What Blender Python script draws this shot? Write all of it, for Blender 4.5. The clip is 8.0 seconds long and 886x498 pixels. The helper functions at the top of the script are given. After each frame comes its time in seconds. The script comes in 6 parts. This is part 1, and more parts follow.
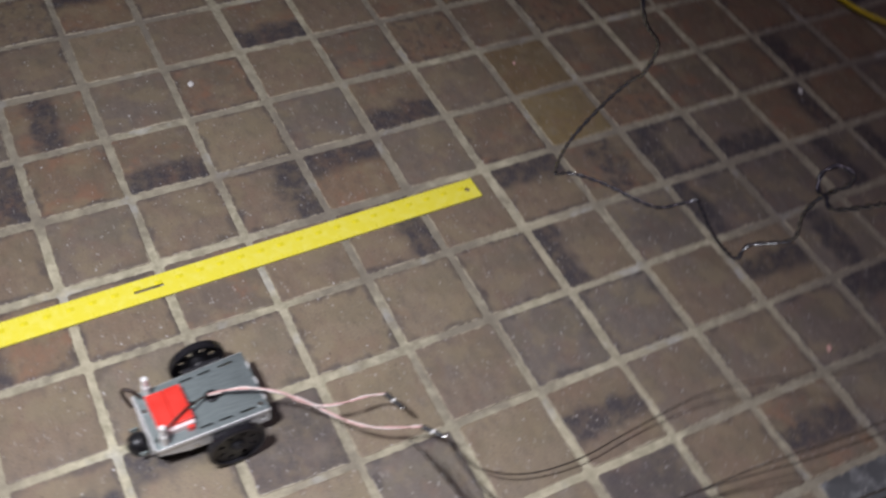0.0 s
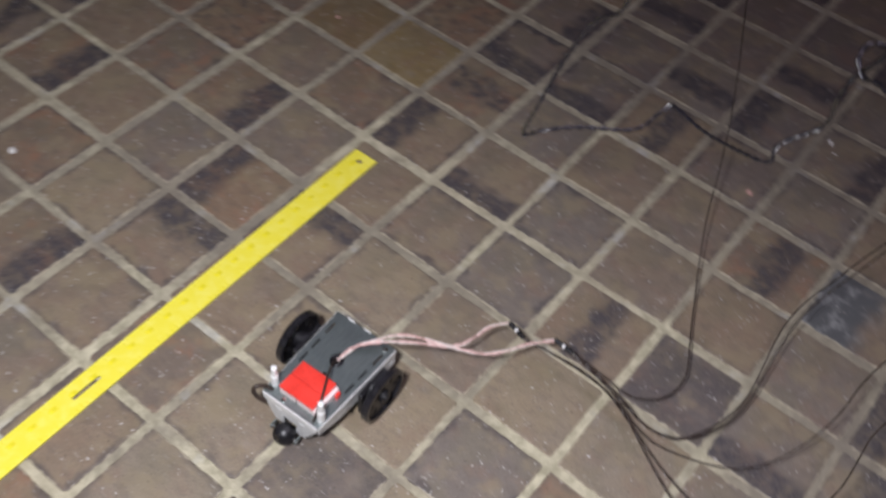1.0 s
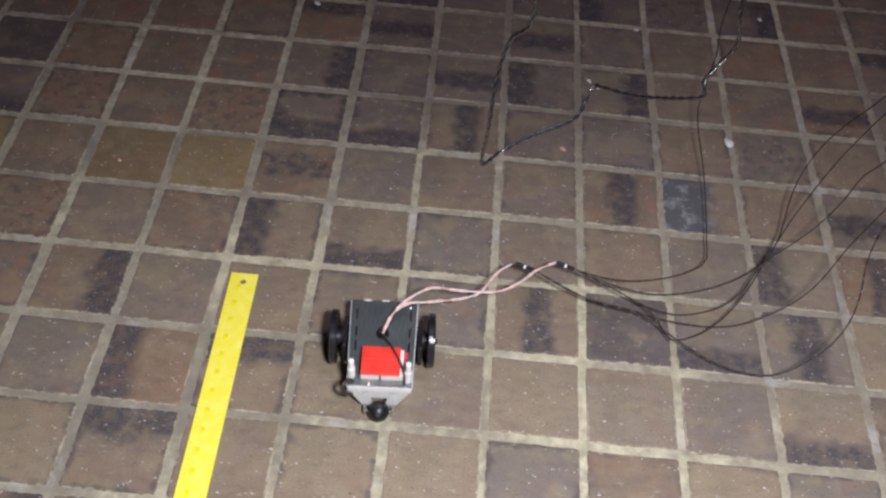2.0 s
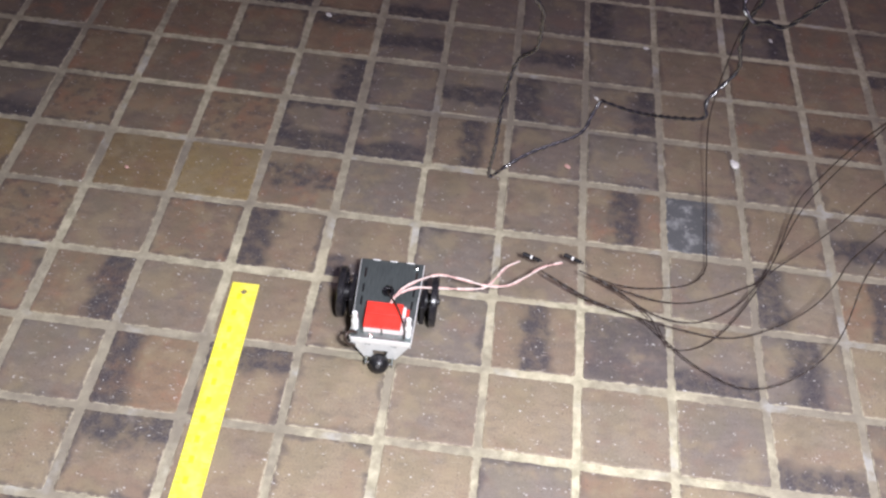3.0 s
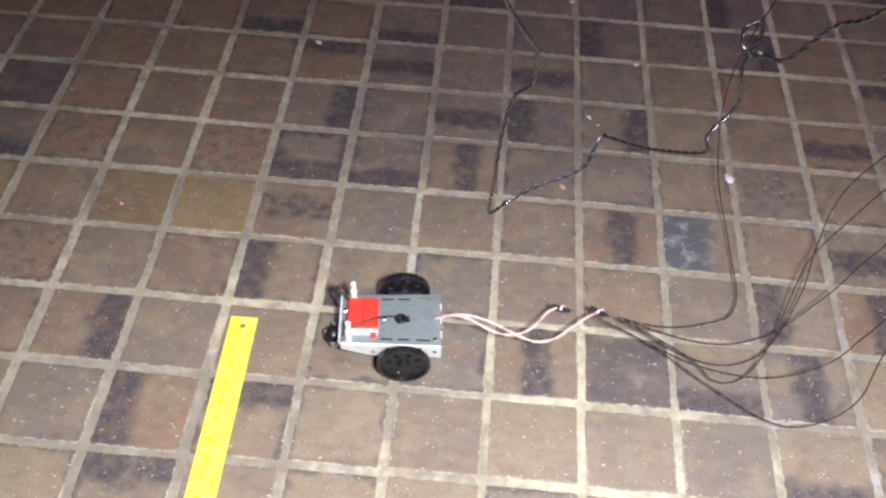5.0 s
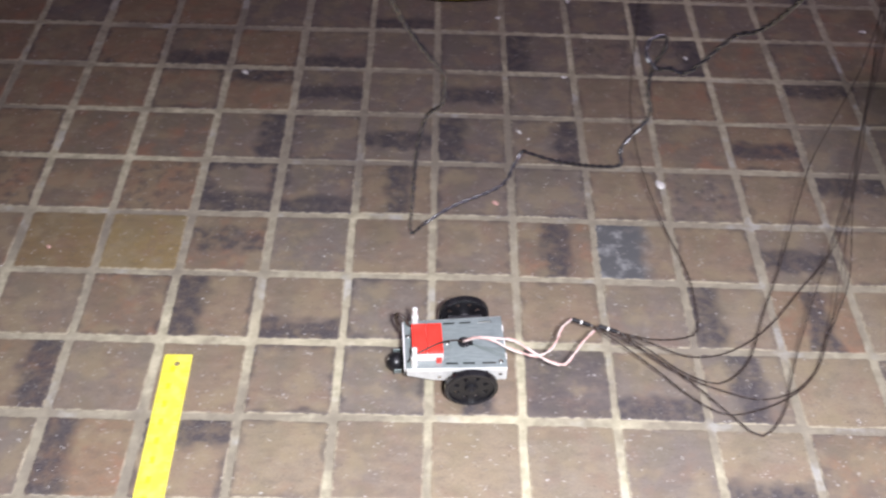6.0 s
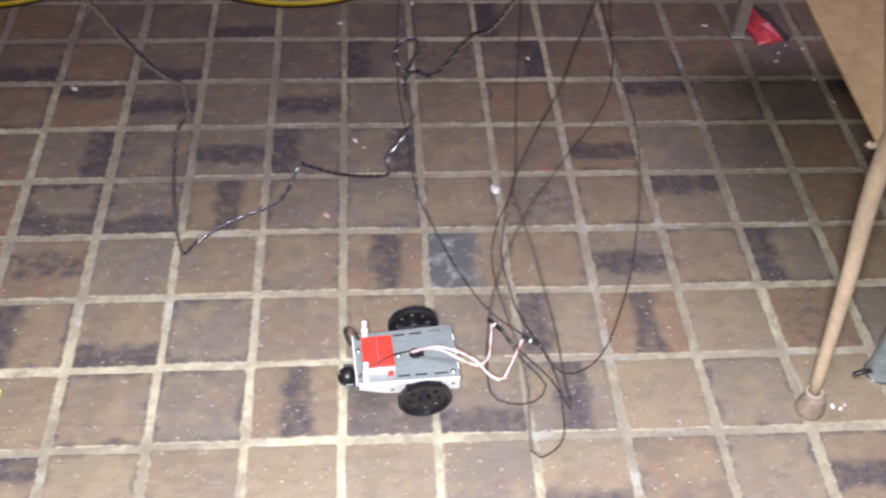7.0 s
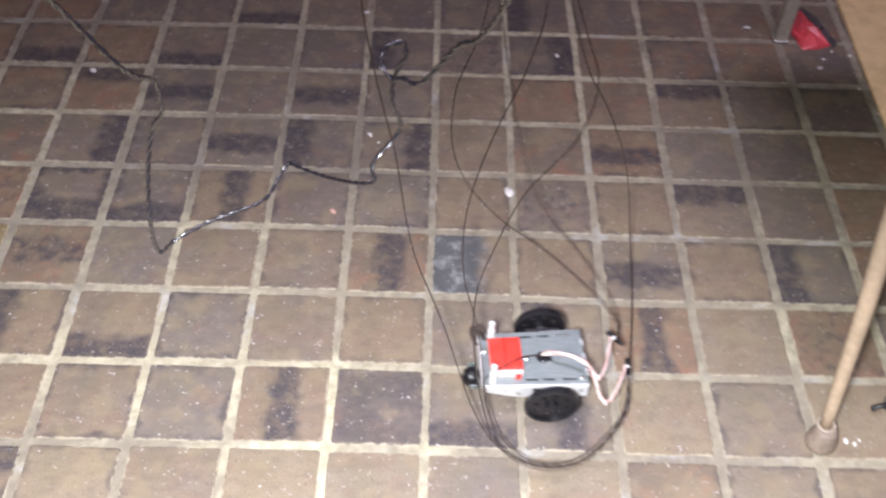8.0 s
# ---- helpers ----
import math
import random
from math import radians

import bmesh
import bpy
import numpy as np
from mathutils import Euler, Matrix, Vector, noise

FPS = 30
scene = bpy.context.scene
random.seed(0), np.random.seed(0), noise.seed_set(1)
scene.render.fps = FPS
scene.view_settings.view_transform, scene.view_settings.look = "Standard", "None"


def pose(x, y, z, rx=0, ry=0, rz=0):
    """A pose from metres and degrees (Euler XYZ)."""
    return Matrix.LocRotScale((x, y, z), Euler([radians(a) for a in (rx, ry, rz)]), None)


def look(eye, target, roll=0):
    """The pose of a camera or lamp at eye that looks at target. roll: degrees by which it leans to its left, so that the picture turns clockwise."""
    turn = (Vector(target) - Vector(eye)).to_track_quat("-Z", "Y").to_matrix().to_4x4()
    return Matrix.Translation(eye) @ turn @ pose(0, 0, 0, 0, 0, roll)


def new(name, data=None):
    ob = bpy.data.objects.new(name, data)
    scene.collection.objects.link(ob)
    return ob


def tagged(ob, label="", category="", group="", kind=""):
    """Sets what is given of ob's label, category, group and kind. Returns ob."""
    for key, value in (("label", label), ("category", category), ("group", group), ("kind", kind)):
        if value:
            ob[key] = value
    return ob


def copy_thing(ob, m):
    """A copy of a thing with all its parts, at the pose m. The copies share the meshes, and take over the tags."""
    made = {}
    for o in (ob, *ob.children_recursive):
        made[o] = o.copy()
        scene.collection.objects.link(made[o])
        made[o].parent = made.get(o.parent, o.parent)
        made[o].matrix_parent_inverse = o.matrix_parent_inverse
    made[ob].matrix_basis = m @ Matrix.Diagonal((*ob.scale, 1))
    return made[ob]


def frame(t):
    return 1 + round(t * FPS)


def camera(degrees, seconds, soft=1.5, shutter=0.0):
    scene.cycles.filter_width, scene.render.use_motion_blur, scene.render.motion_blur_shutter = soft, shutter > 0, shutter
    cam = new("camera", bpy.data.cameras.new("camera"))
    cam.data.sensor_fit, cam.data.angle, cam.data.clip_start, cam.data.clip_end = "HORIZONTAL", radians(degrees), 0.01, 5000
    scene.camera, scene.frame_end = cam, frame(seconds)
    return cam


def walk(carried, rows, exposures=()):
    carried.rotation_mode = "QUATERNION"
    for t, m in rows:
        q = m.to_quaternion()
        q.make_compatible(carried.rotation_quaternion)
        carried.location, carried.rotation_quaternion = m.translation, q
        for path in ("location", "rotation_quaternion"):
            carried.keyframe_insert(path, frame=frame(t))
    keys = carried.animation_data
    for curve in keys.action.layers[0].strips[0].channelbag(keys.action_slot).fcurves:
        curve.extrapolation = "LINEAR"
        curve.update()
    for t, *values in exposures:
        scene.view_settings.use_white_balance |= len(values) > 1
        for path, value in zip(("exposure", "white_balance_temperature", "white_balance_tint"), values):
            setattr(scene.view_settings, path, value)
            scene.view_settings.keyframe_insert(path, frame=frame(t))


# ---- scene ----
cam = camera(47.20, 8.0, soft=2.4, shutter=0.5)
PATH = [
    (0, (0.6813, -0.6963, 0.9694), (-0.0175, -0.2195, -0.0176), 9.78),
    (0.3, (0.6150, -0.7364, 0.9894), (-0.0060, -0.2467, -0.0424), 6.19),
    (0.5, (0.5621, -0.7785, 0.9582), (-0.0229, -0.2191, -0.0591), 7.38),
    (0.8, (0.5197, -0.7806, 0.9472), (-0.0038, -0.1552, -0.0652), 6.27),
    (1, (0.4878, -0.8146, 0.9287), (0.0436, -0.1321, -0.0846), 7.17),
    (1.2, (0.4325, -0.8413, 0.9022), (0.1130, -0.0778, -0.1002), 10.72),
    (1.5, (0.3467, -0.8591, 0.9302), (0.2425, -0.0157, -0.0537), 9.75),
    (1.7, (0.2750, -0.8843, 0.9685), (0.1981, -0.0308, -0.0090), 5.31),
    (2, (0.1682, -0.9264, 0.9852), (0.1582, -0.0706, 0.0067), 5.00),
    (3.3, (0.1923, -0.9171, 1.0066), (0.1541, -0.0523, 0.0366), 5.35),
    (3.5, (0.1918, -0.9166, 1.0118), (0.1618, -0.0462, 0.0467), 5.40),
    (4, (0.1897, -0.9126, 1.0112), (0.1615, -0.0429, 0.0454), 5.14),
    (5.5, (0.1858, -0.9000, 1.0075), (0.1636, -0.0255, 0.0458), 2.28),
    (6, (0.2240, -0.8940, 1.0083), (0.2385, -0.0041, 0.0608), 2.10),
    (6.5, (0.2987, -0.8752, 1.0120), (0.3420, 0.0124, 0.0632), 0.93),
    (6.8, (0.3410, -0.8652, 1.0238), (0.4188, 0.0129, 0.0683), 2.11),
    (7, (0.3766, -0.8614, 1.0170), (0.4665, 0.0180, 0.0637), 3.13),
    (7.2, (0.4122, -0.8579, 1.0189), (0.4771, 0.0185, 0.0609), 1.98),
    (7.5, (0.4483, -0.8480, 1.0177), (0.4942, 0.0282, 0.0584), 2.44),
    (7.8, (0.4663, -0.8423, 1.0169), (0.4846, 0.0279, 0.0513), 1.00),
    (8, (0.4557, -0.8142, 1.0028), (0.4639, 0.0519, 0.0333), 1.96),
]
EXPOSURES = [(0.0, -1.27), (0.5, -1.15), (1.0, -1.16), (1.5, -1.18), (2.0, -0.82), (2.6, -0.4), (3.5, 0.02), (5.5, 0.02), (6.5, 0.08), (7.0, 0.22), (7.5, 0.3), (8.0, 0.34)]
walk(cam, [(t, look(eye, target, roll)) for t, eye, target, roll in PATH], EXPOSURES)

# ---- light: the torch beside the camera's place, an added dim cool fill over the chair ----
world = bpy.data.worlds.new("world")
world.use_nodes = True
world.node_tree.nodes["Background"].inputs[0].default_value = (0.62, 0.50, 0.92, 1)
world.node_tree.nodes["Background"].inputs[1].default_value = 0.155
scene.world = world


def lamp(name, kind, m, energy, colour):
    data = bpy.data.lights.new(name, kind)
    data.energy, data.color = energy, colour
    ob = new(name, data)
    ob.matrix_world = m
    return ob


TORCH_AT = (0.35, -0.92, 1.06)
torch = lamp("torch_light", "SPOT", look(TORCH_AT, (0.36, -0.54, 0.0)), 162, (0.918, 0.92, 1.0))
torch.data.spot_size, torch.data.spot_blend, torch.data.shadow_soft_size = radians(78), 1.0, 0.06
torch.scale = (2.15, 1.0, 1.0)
# added with no fixture seen, to lift and tint the farther floor
overhead_fill = lamp("overhead_fill_light", "AREA", look((0.95, 0.0, 2.42), (0.95, 0.0, 0.0)), 25, (0.84, 0.72, 0.95))
overhead_fill.data.shape, overhead_fill.data.size, overhead_fill.data.size_y = "RECTANGLE", 1.1, 0.6


# ---- materials ----
class Nodes:
    """Small helper for node materials."""

    def __init__(self, name):
        self.mat = bpy.data.materials.new(name)
        self.mat.use_nodes = True
        self.tree = self.mat.node_tree
        self.bsdf = self.tree.nodes["Principled BSDF"]

    def add(self, kind, **inputs):
        node = self.tree.nodes.new(kind)
        for key, value in inputs.items():
            self.put(node.inputs[key.replace("_", " ")], value)
        return node

    def put(self, socket, value):
        if isinstance(value, bpy.types.NodeSocket):
            self.tree.links.new(value, socket)
        else:
            socket.default_value = value

    def math(self, op, a, b=0.0, clamp=False):
        node = self.tree.nodes.new("ShaderNodeMath")
        node.operation, node.use_clamp = op, clamp
        self.put(node.inputs[0], a)
        self.put(node.inputs[1], b)
        return node.outputs[0]

    def step(self, value, lo, hi, a=0.0, b=1.0):
        node = self.tree.nodes.new("ShaderNodeMapRange")
        node.interpolation_type = "SMOOTHSTEP"
        for k, v in zip(range(5), (value, lo, hi, a, b)):
            self.put(node.inputs[k], v)
        return node.outputs[0]

    def noise(self, scale, detail=4.0, rough=0.55, vector=None, offset=None):
        node = self.add("ShaderNodeTexNoise", Scale=scale, Detail=detail, Roughness=rough)
        if vector is None:
            vector = self.coords()
        if offset is not None:
            shift = self.tree.nodes.new("ShaderNodeVectorMath")
            shift.operation = "ADD"
            self.put(shift.inputs[0], vector)
            self.put(shift.inputs[1], offset)
            vector = shift.outputs[0]
        self.put(node.inputs["Vector"], vector)
        return node.outputs["Fac"]

    def coords(self):
        if not hasattr(self, "made"):
            self.made = self.tree.nodes.new("ShaderNodeTexCoord")
        return self.made.outputs["Object"]

    def own_y(self):
        """The thing's own Y axis, for sheen that spreads along it."""
        node = self.tree.nodes.new("ShaderNodeVectorTransform")
        node.vector_type, node.convert_from, node.convert_to = "VECTOR", "OBJECT", "WORLD"
        node.inputs[0].default_value = (0, 1, 0)
        return node.outputs[0]

    def mix(self, fac, a, b):
        node = self.tree.nodes.new("ShaderNodeMix")
        node.data_type = "RGBA"
        self.put(node.inputs[0], fac)
        self.put(node.inputs[6], a)
        self.put(node.inputs[7], b)
        return node.outputs[2]

    def bump(self, height, strength, distance):
        node = self.add("ShaderNodeBump", Height=height, Strength=strength, Distance=distance)
        self.put(self.bsdf.inputs["Normal"], node.outputs[0])

    def done(self, **inputs):
        for key, value in inputs.items():
            self.put(self.bsdf.inputs[key.replace("_", " ")], value)
        return self.mat


def rgb(r, g, b):
    return (r, g, b, 1.0)


def simple(name, colour, rough, metal=0.0, scale=300.0, vary=0.15, bump=0.15, **more):
    n = Nodes(name)
    fine = n.noise(scale, 3.0)
    coarse = n.noise(scale * 0.12, 3.0)
    dark = tuple(c * (1 - vary * 1.6) for c in colour[:3]) + (1,)
    light = tuple(min(1, c * (1 + vary)) for c in colour[:3]) + (1,)
    blend = n.math("ADD", n.math("MULTIPLY", fine, 0.5), n.math("MULTIPLY", coarse, 0.5))
    n.bump(fine, bump, 0.0004)
    return n.done(Base_Color=n.mix(n.step(blend, 0.35, 0.65), dark, light), Roughness=n.step(coarse, 0.3, 0.7, rough * 0.85, min(1, rough * 1.15)), Metallic=metal, **more)


def tile_material(kind, body="."):
    """Fired clay paver: brown body, dark flashed bands from the kiln, pale flecks."""
    n = Nodes("paver_" + kind + {".": "", "o": "_rust", "y": "_ochre", "k": "_plum", "w": "_sand"}[body])
    info = n.tree.nodes.new("ShaderNodeObjectInfo")
    chance = info.outputs["Random"]
    shift = n.tree.nodes.new("ShaderNodeCombineXYZ")
    n.put(shift.inputs[0], n.math("MULTIPLY", chance, 37.0))
    n.put(shift.inputs[1], n.math("MULTIPLY", chance, 91.0))
    off = shift.outputs[0]
    axes = n.tree.nodes.new("ShaderNodeSeparateXYZ")
    n.put(axes.inputs[0], n.coords())
    x, y = axes.outputs[0], axes.outputs[1]
    big = n.noise(18, 3.0, 0.5, offset=off)
    mid = n.noise(60, 5.0, 0.6, offset=off)
    fine = n.noise(420, 4.0, 0.65, offset=off)
    grit = n.noise(1100, 2.0, 0.6, offset=off)
    drift = n.noise(32, 2.0, 0.45, offset=off)
    wob = n.math("ADD", n.math("MULTIPLY", n.math("SUBTRACT", drift, 0.5), 0.034), n.math("MULTIPLY", n.math("SUBTRACT", mid, 0.5), 0.016))
    warm, cool = (rgb(0.242, 0.182, 0.126), rgb(0.188, 0.16, 0.136))
    if body == "y":
        warm, cool = rgb(0.265, 0.195, 0.088), rgb(0.215, 0.150, 0.078)
    if body == "k":
        warm, cool = rgb(0.198, 0.160, 0.132), rgb(0.158, 0.132, 0.118)
    if body == "o":
        warm, cool = rgb(0.240, 0.165, 0.108), rgb(0.185, 0.145, 0.112)
    if body == "w":
        warm, cool = rgb(0.285, 0.225, 0.150), rgb(0.235, 0.195, 0.150)
    tone = n.mix(n.step(n.math("ADD", n.math("MULTIPLY", big, 0.5), n.math("MULTIPLY", n.math("FRACT", n.math("MULTIPLY", chance, 7.3)), 0.5)), 0.3, 0.68), cool, warm)
    tone = n.mix(n.math("MULTIPLY", n.step(fine, 0.42, 0.66), 0.42), tone, rgb(0.115, 0.095, 0.078))
    grain = n.tree.nodes.new("ShaderNodeMapping")
    n.put(grain.inputs["Vector"], n.coords())
    grain.inputs["Scale"].default_value = (1.0, 1.9, 1.0)
    streaks = n.noise(45, 4.0, 0.6, vector=grain.outputs[0], offset=off)
    tone = n.mix(n.math("MULTIPLY", n.step(streaks, 0.48, 0.72), 0.4), tone, rgb(0.12, 0.098, 0.085))
    tone = n.mix(n.math("MULTIPLY", n.step(streaks, 0.5, 0.3), 0.22), tone, rgb(0.30, 0.25, 0.19))
    rust = n.math("MULTIPLY", n.step(n.noise(24, 5.0, 0.6, offset=off), 0.47, 0.68), 0.9 if body == "o" else 0.55)
    tone = n.mix(n.math("MULTIPLY", rust, 0.85), tone, rgb(0.265, 0.148, 0.095) if body == "o" else rgb(0.225, 0.150, 0.108))
    moss = n.step(n.noise(15, 3.0, 0.5, offset=(4.0, 9.0, 2.0)), 0.5, 0.68)
    tone = n.mix(n.math("MULTIPLY", moss, 0.3), tone, rgb(0.17, 0.150, 0.095))
    sand = n.math("MULTIPLY", n.step(n.noise(20, 4.0, 0.6, offset=off), 0.52, 0.36), 0.5)
    tone = n.mix(sand, tone, rgb(0.275, 0.222, 0.14))
    pits = n.math("MULTIPLY", n.step(n.noise(260, 2.0, 0.5, offset=off), 0.66, 0.74), 0.7)
    tone = n.mix(pits, tone, rgb(0.07, 0.055, 0.045))
    band = {
        "left": n.step(n.math("ADD", x, wob), -0.002, -0.024),
        "right": n.step(n.math("ADD", x, wob), 0.002, 0.024),
        "top": n.step(n.math("ADD", y, wob), 0.002, 0.026),
        "bottom": n.step(n.math("ADD", y, wob), -0.010, -0.028),
        "upright": n.step(n.math("ABSOLUTE", n.math("ADD", n.math("SUBTRACT", x, 0.003), wob)), 0.027, 0.009),
        "across": n.step(n.math("ABSOLUTE", n.math("ADD", n.math("ADD", y, 0.006), wob)), 0.027, 0.009),
        "framed": n.math("MAXIMUM", n.step(n.math("MAXIMUM", n.math("ABSOLUTE", n.math("ADD", x, wob)), n.math("ADD", y, wob)), 0.036, 0.046), n.step(n.math("ADD", y, wob), -0.008, -0.022)),
        "dark": n.math("MULTIPLY", n.step(big, 0.25, 0.55), 0.7),
        "smudge": n.math("MULTIPLY", n.step(mid, 0.46, 0.68), 0.6),
        "pitted": n.math("MULTIPLY", n.step(n.math("ABSOLUTE", n.math("ADD", n.math("SUBTRACT", y, 0.008), wob)), 0.03, 0.016), n.step(n.noise(60, 4.0, 0.6, offset=off), 0.34, 0.62, 0.15, 0.85)),
    }
    # rim darkened on some pavers, putting their shaded sides into the colour
    edge = n.step(n.math("MAXIMUM", n.math("ABSOLUTE", n.math("ADD", x, wob)), n.math("ABSOLUTE", n.math("ADD", y, wob))), 0.043, 0.053)
    burn_and_shade = n.math("MULTIPLY", edge, n.math("MULTIPLY", n.step(chance, 0.2, 0.8), 0.6))
    if kind in band:
        streak = n.step(mid, 0.32, 0.62, 0.5, 1.0)
        burn_and_shade = n.math("MAXIMUM", burn_and_shade, n.math("MULTIPLY", band[kind], n.math("MULTIPLY", streak, 0.92)))
    if kind == "grey":
        blotch = n.math("MULTIPLY", n.step(n.noise(38, 4.0, 0.65, offset=off), 0.5, 0.66), 0.7)
        slate = n.mix(blotch, rgb(0.105, 0.108, 0.11), rgb(0.33, 0.335, 0.33))
        tone = n.mix(n.step(n.math("ADD", x, wob), 0.03, 0.0), tone, slate)
    tone = n.mix(burn_and_shade, tone, n.mix(n.step(fine, 0.4, 0.65), rgb(0.036, 0.033, 0.040), rgb(0.100, 0.088, 0.092)))
    # scuffs of pale dust and flecks of paint
    dust = n.math("MULTIPLY", n.step(n.noise(26, 6.0, 0.72, offset=off), 0.56, 0.8), 0.45)
    tone = n.mix(dust, tone, rgb(0.33, 0.29, 0.25))
    moved = n.tree.nodes.new("ShaderNodeVectorMath")
    moved.operation = "ADD"
    n.put(moved.inputs[0], n.coords())
    n.put(moved.inputs[1], off)
    ripple = n.add("ShaderNodeTexNoise", Scale=260.0, Detail=2.0)
    n.put(ripple.inputs["Vector"], n.coords())
    warp = n.tree.nodes.new("ShaderNodeVectorMath")
    warp.operation = "MULTIPLY_ADD"
    n.put(warp.inputs[0], ripple.outputs["Color"])
    warp.inputs[1].default_value = (0.009, 0.005, 0.0)
    n.put(warp.inputs[2], moved.outputs[0])
    for size, reach, lo in ((210.0, 0.24, 0.54), (100.0, 0.14, 0.5)):
        cells = n.add("ShaderNodeTexVoronoi", Scale=size, Randomness=1.0)
        n.put(cells.inputs["Vector"], warp.outputs[0])
        patch = n.noise(35 + size * 0.2, 2.0, 0.5, offset=off)
        fleck = n.math("MULTIPLY", n.step(cells.outputs["Distance"], reach, reach * 0.5), n.step(patch, lo, lo + 0.1))
        tone = n.mix(n.math("MULTIPLY", fleck, 0.72), tone, rgb(0.66, 0.64, 0.61))
    # short pale scratches
    lines = n.tree.nodes.new("ShaderNodeMapping")
    n.put(lines.inputs["Vector"], moved.outputs[0])
    lines.inputs["Scale"].default_value = (1.0, 7.0, 1.0)
    lines.inputs["Rotation"].default_value = (0, 0, 0.25)
    scratch = n.math("MULTIPLY", n.step(n.noise(70, 2.0, 0.5, vector=lines.outputs[0]), 0.64, 0.72), n.step(n.noise(30, 2.0, 0.5, offset=off), 0.5, 0.62))
    tone = n.mix(n.math("MULTIPLY", scratch, 0.6), tone, rgb(0.45, 0.42, 0.38))
    # grout smeared over the edge
    reach = n.math("ADD", n.math("MAXIMUM", n.math("ABSOLUTE", x), n.math("ABSOLUTE", y)), n.math("ADD", n.math("MULTIPLY", n.math("SUBTRACT", n.noise(110, 4.0, 0.65, offset=off), 0.5), 0.009), n.math("MULTIPLY", n.math("SUBTRACT", big, 0.5), 0.006)))
    smear = n.step(reach, 0.0494, 0.0516)
    tone = n.mix(n.math("MULTIPLY", smear, 0.8), tone, rgb(0.44, 0.39, 0.29))
    relief = n.math("ADD", n.math("MULTIPLY", mid, 0.6), n.math("ADD", n.math("MULTIPLY", fine, 0.4), n.math("MULTIPLY", grit, 0.15)))
    n.bump(relief, 0.55, 0.0018)
    return n.done(Base_Color=tone, Roughness=n.step(mid, 0.3, 0.7, 0.42, 0.62))


KINDS = {".": "plain", "l": "left", "r": "right", "t": "top", "b": "bottom", "m": "upright", "h": "across", "d": "dark", "s": "smudge", "p": "pitted", "g": "grey", "e": "framed"}
PAVER = {}


def paver_material(code, body):
    if (code, body) not in PAVER:
        PAVER[(code, body)] = tile_material(KINDS[code], body)
    return PAVER[(code, body)]


def grout_material():
    n = Nodes("grout")
    big, mid, fine = n.noise(5, 4.0), n.noise(60, 5.0, 0.65), n.noise(500, 4.0, 0.7)
    tone = n.mix(n.step(mid, 0.3, 0.7), rgb(0.36, 0.33, 0.225), rgb(0.64, 0.59, 0.42))
    tone = n.mix(n.math("MULTIPLY", n.step(big, 0.45, 0.68), 0.5), tone, rgb(0.50, 0.44, 0.31))
    dirt = n.noise(3.2, 6.0, 0.72, offset=(3.0, 8.0, 0.0))
    tone = n.mix(n.math("MULTIPLY", n.step(dirt, 0.58, 0.38), 0.75), tone, rgb(0.19, 0.162, 0.13))
    # patches of trodden dirt
    trodden = n.noise(1.7, 5.0, 0.65, offset=(1.3, 2.6, 0.0))
    tone = n.mix(n.math("MULTIPLY", n.step(trodden, 0.44, 0.6), 0.6), tone, rgb(0.22, 0.19, 0.155))
    tone = n.mix(n.math("MULTIPLY", n.step(n.noise(13, 4.0, 0.6), 0.56, 0.7), 0.45), tone, rgb(0.55, 0.56, 0.56))
    tone = n.mix(n.math("MULTIPLY", n.step(fine, 0.52, 0.7), 0.35), tone, rgb(0.22, 0.2, 0.165))
    n.bump(n.math("ADD", mid, fine), 0.6, 0.0025)
    return n.done(Base_Color=tone, Roughness=0.85)


GROUT = grout_material()


def brushed_metal():
    """Aluminium brushed lengthwise along the robot: its sheen spreads across the brushing."""
    n = Nodes("brushed_aluminium")
    stretch = n.tree.nodes.new("ShaderNodeMapping")
    n.put(stretch.inputs["Vector"], n.coords())
    stretch.inputs["Scale"].default_value = (0.06, 1.0, 1.0)
    hair = n.noise(900, 3.0, 0.6, vector=stretch.outputs[0])
    stain = n.noise(45, 4.0, 0.6)
    n.bump(hair, 0.1, 0.0003)
    tone = n.mix(n.step(hair, 0.35, 0.65), rgb(0.255, 0.300, 0.295), rgb(0.345, 0.400, 0.390))
    return n.done(Base_Color=n.mix(n.math("MULTIPLY", n.step(stain, 0.45, 0.7), 0.3), tone, rgb(0.22, 0.26, 0.255)), Roughness=n.step(stain, 0.3, 0.7, 0.47, 0.54), Metallic=0.88, Anisotropic=0.55, Tangent=n.own_y())


ALUMINIUM = brushed_metal()
# the deck's aluminium again, paler: light on its edges and sides painted in
LIT_EDGE_METAL = simple("lit_edge_aluminium", rgb(0.86, 0.86, 0.84), 0.5, 0.15, 600, 0.06)
LIT_SIDE_METAL = simple("lit_side_aluminium", rgb(0.72, 0.73, 0.72), 0.5, 0.25, 600, 0.08)
WHITE_METAL = simple("pale_painted_metal", rgb(0.78, 0.78, 0.76), 0.4, 0.0, 500, 0.06)
BLACK_PLASTIC = simple("black_plastic", rgb(0.012, 0.0115, 0.014), 0.42, 0.0, 400, 0.25)
RUBBER = simple("black_rubber", rgb(0.018, 0.017, 0.02), 0.2, 0.0, 500, 0.3, 0.4)
STEEL = simple("bright_steel", rgb(0.75, 0.75, 0.74), 0.22, 1.0, 500, 0.06)
NYLON = simple("white_nylon", rgb(0.86, 0.86, 0.84), 0.4, 0.0, 400, 0.04)
